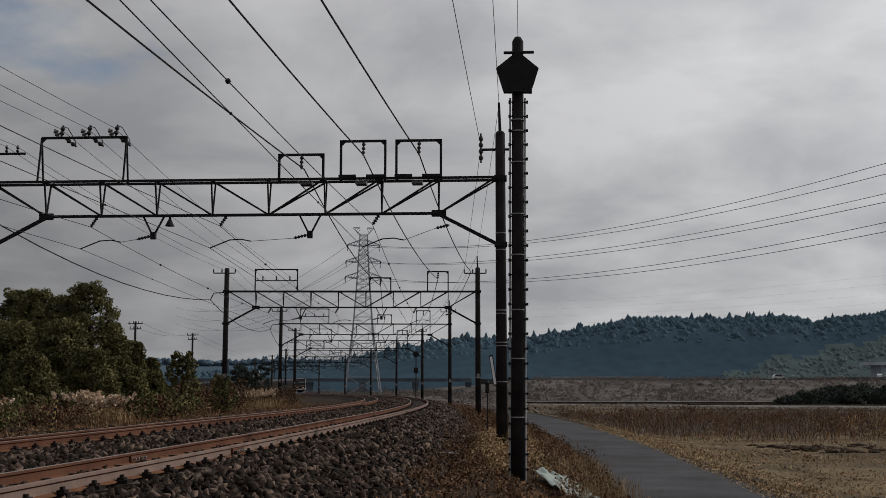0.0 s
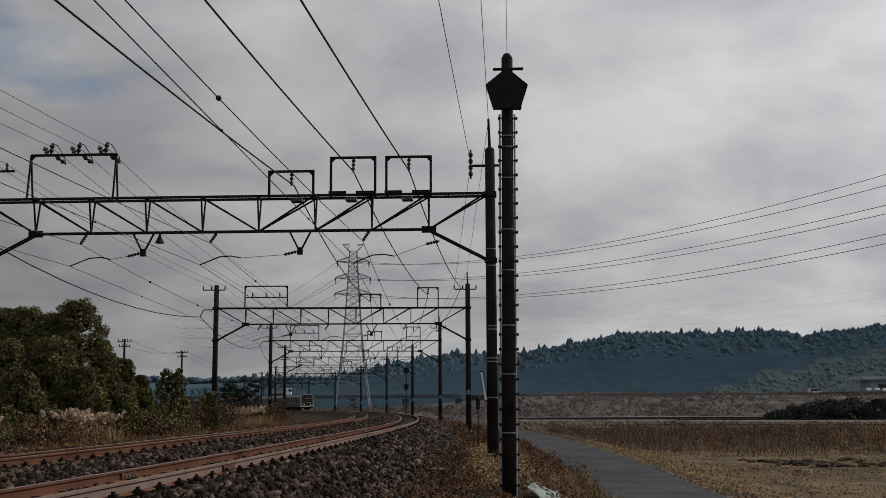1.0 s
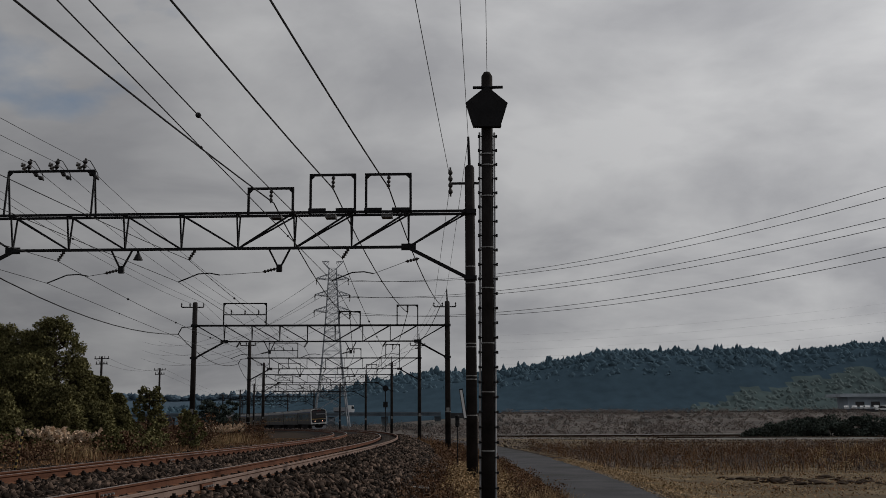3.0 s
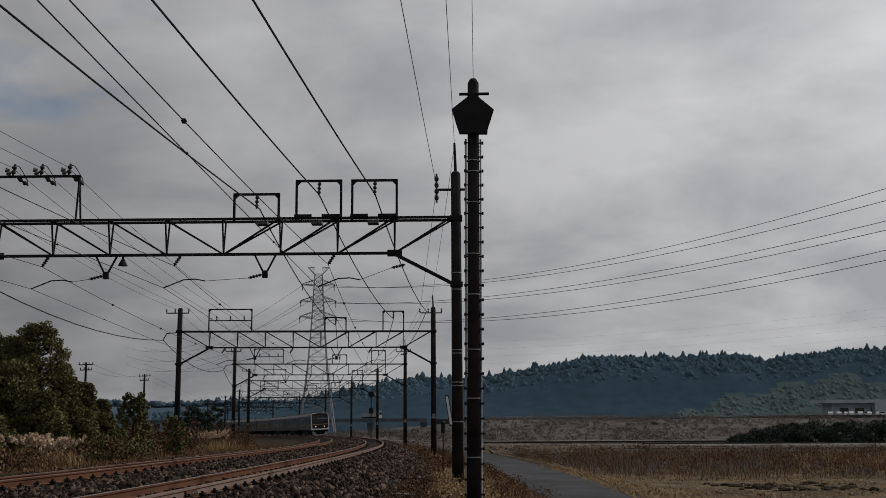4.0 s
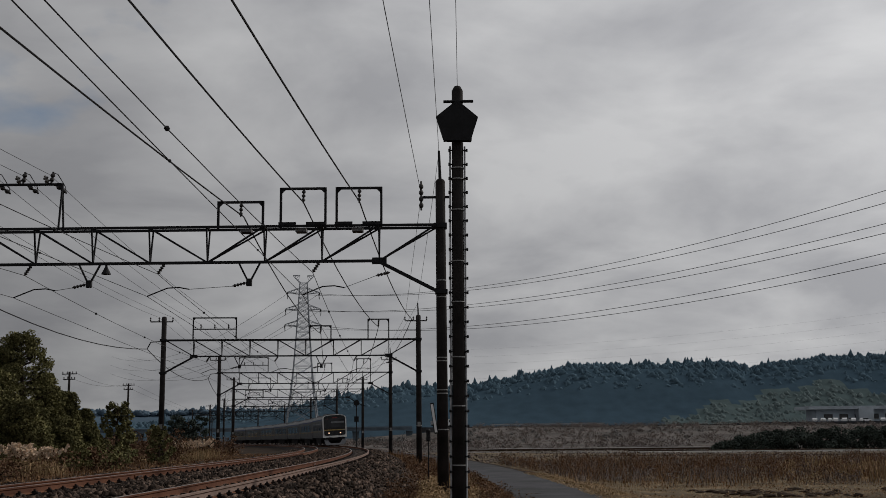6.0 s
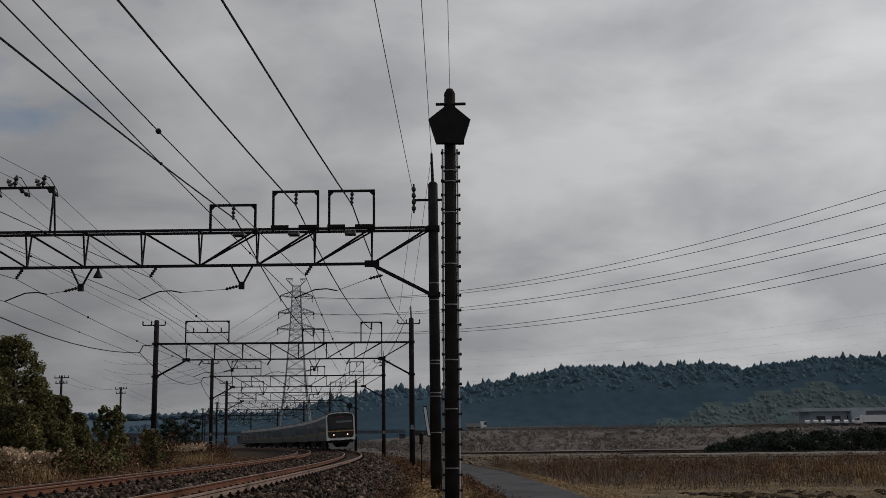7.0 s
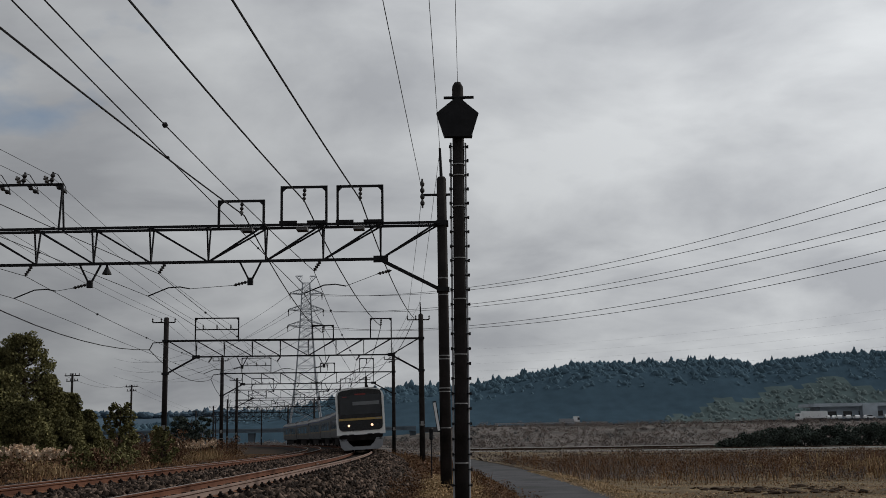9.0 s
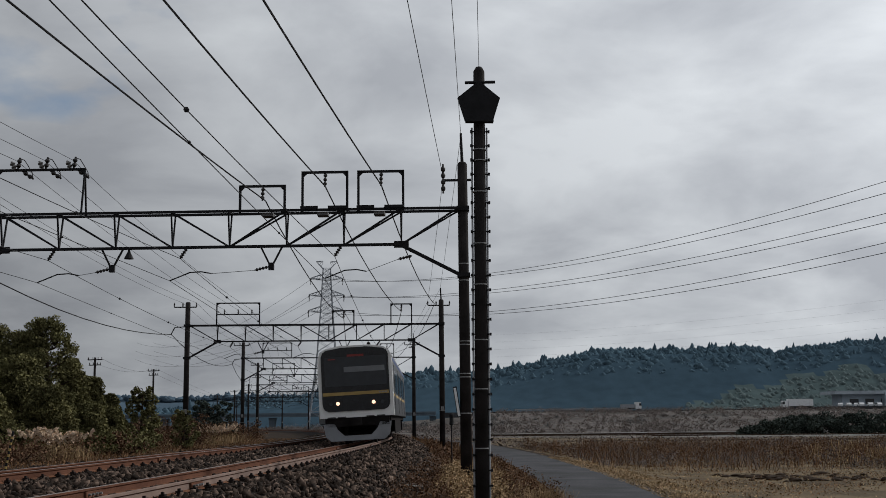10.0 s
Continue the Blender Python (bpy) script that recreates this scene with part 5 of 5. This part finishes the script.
def weeds(name, n, s0, s1, u0, u1, h, rad, leaf, per, material, label, seed, clump=3.0):
    """Low tangled clumps of dead weeds: many small leaf and stem flakes over the ground."""
    x, y = scatter(n, s0, s1, u0, u1, seed, clump)
    r = np.random.default_rng(seed + 5)
    z = place_z(x, y)
    hh = r.uniform(*h, len(x))
    cs = np.stack([x, y, z + hh * r.uniform(0.15, 0.75, len(x))], -1)
    v, f = leaves(cs, hh * rad, per, leaf, seed + 6, 0.8, 0.25)
    v[:, 2] = np.maximum(v[:, 2], np.repeat(z, per * 4) - 0.02)
    bulk(name, v, f, material, label, "weeds")


# brush left of the far track
meadow("dry_grass", 9000, 18, 75, -18, -9.4, 0.10, 0.34, 0.02, "russet", "russet dry grass along the track", 401, lean=0.6)
meadow("dry_grass", 4000, 75, 115, -18, -10.6, 0.2, 0.6, 0.03, "russet", "russet dry grass along the track", 414)
meadow("dry_grass", 900, 18, 100, -16, -10.4, 0.2, 0.5, 0.02, "straw", "straw-coloured dry grass along the track", 402, lean=0.6)
meadow("dry_grass", 9000, 15, 90, -10.4, -6.2, 0.06, 0.2, 0.02, "russet", "short russet grass beside the far track", 413)
weeds("brush", 500, 20, 110, -19, -10.6, (0.4, 1.1), 0.8, 0.11, 55, "leaf_b", "tangled russet winter brush", 420)
weeds("brush", 160, 20, 110, -17, -10.6, (0.3, 0.9), 0.7, 0.09, 45, "straw", "tangled straw-coloured weeds", 421)
weeds("brush", 260, 70, 120, -24, -11.5, (0.8, 2.0), 0.6, 0.13, 70, "leaf_b", "tangled russet winter brush", 422)
# foot of the embankment round the posts
weeds("weeds", 80, 22, 35, 3.5, 4.4, (0.3, 0.75), 0.6, 0.06, 110, "straw", "tall yellowed weeds round the portal pole", 439, 0.7)
meadow("dry_grass", 2600, 19, 45, 3.9, 5.2, 0.12, 0.42, 0.012, "straw", "straw-coloured tufts on the embankment slope", 403, lean=0.6, clump=0.6)
meadow("dry_grass", 6000, 8, 60, 2.9, 6.4, 0.1, 0.34, 0.012, "russet", "russet dry grass on the embankment slope", 404, lean=0.6, clump=0.6)
weeds("weeds", 150, 19, 40, 3.9, 5.2, (0.2, 0.5), 0.75, 0.07, 70, "straw", "yellowed creeping weeds on the embankment", 423, 0.6)
weeds("weeds", 240, 12, 30, 2.6, 4.6, (0.12, 0.34), 0.8, 0.06, 60, "leaf_b", "dark russet creepers over the ballast edge", 434, 0.6)
weeds("weeds", 130, 13, 30, 5.2, 6.5, (0.25, 0.62), 0.7, 0.055, 90, "leaf_b", "russet tufts beside the road", 435, 0.5)
meadow("dry_grass", 2600, 14, 27, 5.3, 6.7, 0.25, 0.62, 0.010, "straw", "pale seeding grass beside the road", 436, lean=0.5, clump=0.5, head=0.8)
weeds("weeds", 260, 9, 60, 2.7, 6.5, (0.15, 0.5), 0.8, 0.065, 60, "leaf_b", "russet weeds on the embankment", 424, 0.6)
meadow("dry_grass", 5000, 45, 110, 2.6, 6.3, 0.2, 0.6, 0.03, "russet", "russet dry grass on the embankment slope", 405)
weeds("weeds", 220, 40, 110, 2.7, 6.0, (0.3, 0.8), 0.7, 0.1, 50, "leaf_b", "russet weeds on the embankment", 425, 0.8)
# verge and field right of the road
meadow("dry_grass", 12000, 12, 70, 9.9, 13.0, 0.04, 0.16, 0.014, "straw", "short straw-coloured verge grass", 407, lean=0.7)
meadow("stubble", 16000, 15, 60, 12.5, 42, 0.03, 0.10, 0.02, "straw", "mown straw-coloured field stubble", 408, lean=0.7, clump=2.5)
meadow("stubble", 12000, 15, 60, 12.5, 42, 0.03, 0.10, 0.025, "russet", "mown russet field stubble", 415, lean=0.7, clump=1.5)
weeds("weeds", 2600, 50, 80, 10.4, 62, (0.5, 1.25), 0.55, 0.085, 60, "leaf_b", "tall russet weeds in a fallow field", 427, 2.5)
weeds("weeds", 1300, 47, 88, 10.4, 62, (0.4, 0.9), 0.6, 0.085, 55, "brown", "brown weeds in a fallow field", 428, 2.0)
weeds("weeds", 330, 45, 66, 22, 62, (0.35, 0.75), 0.55, 0.08, 45, "straw", "straw-coloured seed heads in a fallow field", 429, 1.2)
meadow("reeds", 13000, 46, 78, 10.6, 62, 0.3, 1.15, 0.026, "russet", "tall russet stalks in a fallow field", 409, lean=0.6, clump=1.3)
meadow("reeds", 8000, 46, 78, 10.6, 62, 0.3, 1.0, 0.03, "brown", "tall brown stalks in a fallow field", 417, lean=0.6, clump=1.6)
meadow("reeds", 5000, 46, 62, 24, 62, 0.45, 0.95, 0.045, "straw", "straw-coloured seed heads in a fallow field", 416, lean=0.3, clump=1.2, head=0.9)
meadow("stubble", 16000, 85, 175, 10.5, 130, 0.08, 0.3, 0.07, "brown", "pale stubble of the farther paddies", 410, lean=0.6, clump=6.0)


def mounds(name, n, s0, s1, u0, u1, h, spread, material, label, seed, clump, category="weeds"):
    """Low rounded scrub or clods, thinned into patches."""
    x, y = scatter(n, s0, s1, u0, u1, seed, clump)
    r = np.random.default_rng(seed + 5)
    hh = r.uniform(*h, len(x))
    crowns(name, np.stack([x, y, place_z(x, y) - 0.08], -1), hh, hh * spread * r.uniform(0.7, 1.4, len(x)), material, label, r.uniform(0, 0.5, len(x)), seed + 6, category)


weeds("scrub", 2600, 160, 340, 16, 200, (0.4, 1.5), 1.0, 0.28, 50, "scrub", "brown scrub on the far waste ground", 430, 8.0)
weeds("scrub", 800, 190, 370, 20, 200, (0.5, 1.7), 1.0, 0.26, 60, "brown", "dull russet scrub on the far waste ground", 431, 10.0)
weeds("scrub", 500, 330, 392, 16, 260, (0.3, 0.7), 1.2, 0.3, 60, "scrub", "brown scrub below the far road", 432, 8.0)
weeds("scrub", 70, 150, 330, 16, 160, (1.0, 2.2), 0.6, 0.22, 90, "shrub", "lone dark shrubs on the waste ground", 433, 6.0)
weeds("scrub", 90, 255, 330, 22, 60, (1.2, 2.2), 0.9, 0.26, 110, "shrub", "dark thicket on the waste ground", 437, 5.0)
mounds("field_clods", 1000, 37.5, 42.5, 14, 60, (0.06, 0.22), 1.5, "clod", "dark turned clods along the field edge", 426, 1.6)
mounds("field_clods", 500, 30, 37, 16, 50, (0.03, 0.10), 1.8, "clod", "small dark clods in the field", 438, 2.0)


def litter(name, n, s0, s1, u0, u1, size, material, label, seed, clump):
    """Cut straw and leaf litter lying over the ground."""
    x, y = scatter(n, s0, s1, u0, u1, seed, clump)
    r = np.random.default_rng(seed + 9)
    m = len(x)
    p = np.stack([x, y, place_z(x, y) + r.uniform(0.0, 0.06, m)], -1)
    a = r.uniform(0, 2 * np.pi, m)
    u = np.stack([np.cos(a), np.sin(a), r.normal(0, 0.5, m)], -1)
    v = np.stack([-np.sin(a), np.cos(a), r.normal(0, 0.5, m)], -1)
    sz = size * r.uniform(0.4, 1.4, (m, 1))
    u, v = u * sz / 2, v * sz * 0.22
    V = np.stack([p - u, p + v, p + u, p - v], 1).reshape(-1, 3)
    bulk(name, V, np.arange(len(V)).reshape(-1, 4), material, label, "field litter")


litter("straw_litter", 26000, 14, 58, 9.7, 42, 0.08, "straw", "cut straw lying on the field", 440, 1.6)
litter("straw_litter", 60000, 14, 62, 9.8, 42, 0.08, "russet", "russet dead grass lying on the field", 441, 2.0)
litter("straw_litter", 16000, 10, 60, 9.5, 11.3, 0.065, "straw", "pale dead grass along the road verge", 446, 0)
litter("straw_litter", 30000, 8, 60, 2.6, 6.6, 0.10, "russet", "russet dead grass on the embankment slope", 443, 0.7)
litter("straw_litter", 24000, 14, 100, -18, -6.3, 0.12, "russet", "russet dead grass beside the far track", 444, 1.2)
litter("straw_litter", 26000, 85, 180, 10, 130, 0.35, "brown", "dull straw over the farther paddies", 445, 5.0)


# ---- dark hedge across the fields ----
def make_hedge():
    r = np.random.default_rng(55)
    t = thing("hedge", "long dense dark evergreen hedge among the fields", "hedge")
    cs, rs = [], []
    for i in range(420):
        x = r.uniform(44.5, 84)
        top = np.interp(x, [45, 48, 54, 62, 84], [0.8, 2.0, 2.8, 3.1, 3.3])
        cs.append((x, 148 + r.normal(0, 1.6), -1.7 + top * r.uniform(0.1, 0.85)))
        rs.append(r.uniform(0.6, 1.0))
    v, f = leaves(cs, rs, 90, 0.34, 56)
    part("foliage", np_mesh("foliage", v, f, "hedge"), "hedge", t)
    st = Shape()
    for x in np.arange(46, 84, 1.5):
        st.tube([(x, 148, -1.75), (x + r.normal(0, 0.2), 148, 0.1)], [0.07, 0.03], 5)
    part("stem", st, "bark", t)


make_hedge()


# ---- small roadside and trackside things ----
def make_utility_pole(x, y, h):
    z0 = float(place_z(x, y)) - 0.2
    p = thing("utility_pole", "thin dark utility pole with two cross-arms", "utility pole", "utility poles", m=Matrix.Translation((x, y, z0)))
    part("pole", Shape().tube([(0, 0, 0), (0, 0, h)], [0.16, 0.11], 10), "pole", p)
    for z, w in ((h - 0.25, 0.75), (h - 0.8, 0.6)):
        a = part("cross_arm", Shape().beam((-w, 0, z), (w, 0, z + 0.03), 0.09), "steel", p)
        for x2 in (-w * 0.9, -w * 0.3, w * 0.4, w * 0.9):
            ins = Shape()
            insulator(ins, (x2, 0, z), (x2, 0, z + 0.28), 0.06, 2)
            part("insulator", ins, "ceramic", a)
    return Vector((x, y, z0 + h - 0.2))


pole_tops = [make_utility_pole(-32.2, 116, 8.6), make_utility_pole(-32.5, 144, 8.8), make_utility_pole(-45.5, 300, 8.0)]
for dx in (-0.8, 0.8):
    wire_run("telephone_wire", "thin wire between utility poles", [p + Vector((dx, 0, 0)) for p in [Vector((-32, 60, 8))] + pole_tops][1:], 0.012, 0.6)


def make_stake(x, y, h, r0, lean, label, material, stripes=False):
    z0 = float(place_z(x, y))
    p = thing("stake", label, "stake", m=Matrix.Translation((x, y, z0 - 0.1)) @ Matrix.Rotation(lean, 4, "Y"))
    part("rod", Shape().tube([(0, 0, 0), (0, 0, h)], r0, 8), material, p)
    if stripes:
        for i in range(6):
            z = 0.25 + i * (h - 0.3) / 6
            part("stripe", Shape().tube([(0, 0, z), (0, 0, z + 0.07)], r0 + 0.004, 8), "yellow", p)


make_stake(-10.75, 30.6, 1.25, 0.03, 0.16, "leaning marker stake with black and yellow stripes", "steel", True)
make_stake(-18.2, 49, 3.0, 0.03, -0.2, "thin leaning dark stake among the trees", "galv")
make_stake(-19.2, 48.5, 2.7, 0.03, 0.03, "thin upright dark stake among the trees", "galv")


def make_marker_post():
    x, y = 1.66, 42.0
    z0 = float(place_z(x, y))
    p = thing("marker_post", "thin dark post with a narrow black head", "marker post", m=Matrix.Translation((x, y, z0 - 0.1)))
    part("rod", Shape().tube([(0, 0, 0), (0, 0, 0.75 - z0)], 0.022, 8), "steel", p)
    part("head", Shape().tube([(0, 0, 0.70 - z0), (0, 0, 0.74 - z0), (0, 0, 1.10 - z0), (0.01, 0, 1.16 - z0)], [0.05, 0.085, 0.085, 0.04], 10), "steel", p)


make_marker_post()


def make_marker():
    """White slanting marker board clamped to the portal pole."""
    p = thing("marker_board", "white slanting marker board on a dark backing", "marker", m=Matrix.Translation((1.66, 32.9, 0)) @ Matrix.Rotation(-0.15, 4, "Y"))
    part("board", Shape().box(-0.035, -0.26, 0.92, 0.035, -0.22, 1.74), "white", p)
    part("backing", Shape().box(-0.05, -0.22, 0.88, 0.06, -0.15, 1.78), "steel", p)


make_marker()


def make_signal():
    """Small trackside signal: round dark disc and a relay box on a thin post."""
    z0 = float(place_z(-3.05, 125))
    p = thing("trackside_signal", "thin dark trackside signal post with a round disc", "signal", m=Matrix.Translation((-3.05, 125, z0)))
    part("post", Shape().tube([(0, 0, -0.2), (0, 0, 4.9)], 0.06, 8), "steel", p)
    part("disc", Shape().tube([(0, -0.12, 5.0), (0, -0.04, 5.0)], 0.33, 18), "steel", p)
    part("box", Shape().box(-0.25, -0.2, 2.9, 0.25, 0.2, 3.5), "steel", p)


make_signal()


def make_planks():
    p = thing("timber_planks", "weathered timber planks lying on the ballast", "timber", m=Matrix.Translation((0.08, 26.0, -0.74)))
    for i in range(3):
        part("plank", Shape().box(-0.32, -0.2 + i * 0.17, 0.03 * i, 0.30, -0.06 + i * 0.17, 0.05 + 0.03 * i, Matrix.Rotation(0.07 * i, 4, "Y")), "concrete" if i == 1 else "sleeper", p)


make_planks()


def make_sheet():
    """Crumpled sheet of vinyl caught in the grass beside the road."""
    n = 16
    sh = Shape()
    for i in range(n + 1):
        for j in range(n + 1):
            a, b = i / n - 0.5, j / n - 0.5
            x, y = 2.40 + a * 0.62 + b * 0.22, 22.4 - b * 4.8
            z = float(place_z(x, y)) + 0.20 + 0.12 * noise.noise(Vector((a * 5, b * 9, 3)))
            sh.v.append((x, y, z))
    for i in range(n):
        for j in range(n):
            k = i * (n + 1) + j
            sh.f.append((k, k + 1, k + n + 2, k + n + 1))
    ob = part("vinyl_sheet", sh, "sheet", smooth=True)
    mod = ob.modifiers.new("thickness", "SOLIDIFY")
    mod.thickness = 0.01
    tagged(ob, "crumpled pale green vinyl sheet in the grass", "vinyl sheet")


make_sheet()


def make_branch():
    p = thing("dead_branch", "bare dead branch lying at the roadside", "branch", m=Matrix.Translation((2.2, 28.0, -1.15)))
    sh = Shape().tube([(-0.3, 0, 0.0), (0.2, 0, 0.12), (0.6, 0.05, 0.2), (0.95, 0.1, 0.42)], [0.03, 0.028, 0.022, 0.008], 6)
    part("limb", sh, "bark", p)
    for a, b in (((0.0, 0, 0.1), (0.2, 0, 0.55)), ((0.2, 0, 0.12), (0.55, 0.05, 0.55)), ((-0.2, 0, 0.05), (-0.15, 0, 0.7))):
        part("twig", Shape().tube([a, b], [0.018, 0.006], 5), "bark", p)


make_branch()


# ---- what moves ----
def motions():
    for i, (car, wheels) in enumerate(cars):
        walk(car, [(t, car_pose(nose(t), i)) for t in [k * 0.25 for k in range(41)]])
        for w, y in wheels:
            walk(w, [(k / 20, Matrix.Translation((0, y, 0.43)) @ Matrix.Rotation((nose(0) - nose(k / 20)) / 0.43, 4, "X")) for k in range(201)])
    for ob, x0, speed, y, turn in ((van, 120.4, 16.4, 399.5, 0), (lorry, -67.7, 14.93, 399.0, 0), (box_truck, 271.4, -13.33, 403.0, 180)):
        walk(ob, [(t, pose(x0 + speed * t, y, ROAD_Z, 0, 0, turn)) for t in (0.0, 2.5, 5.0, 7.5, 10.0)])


motions()
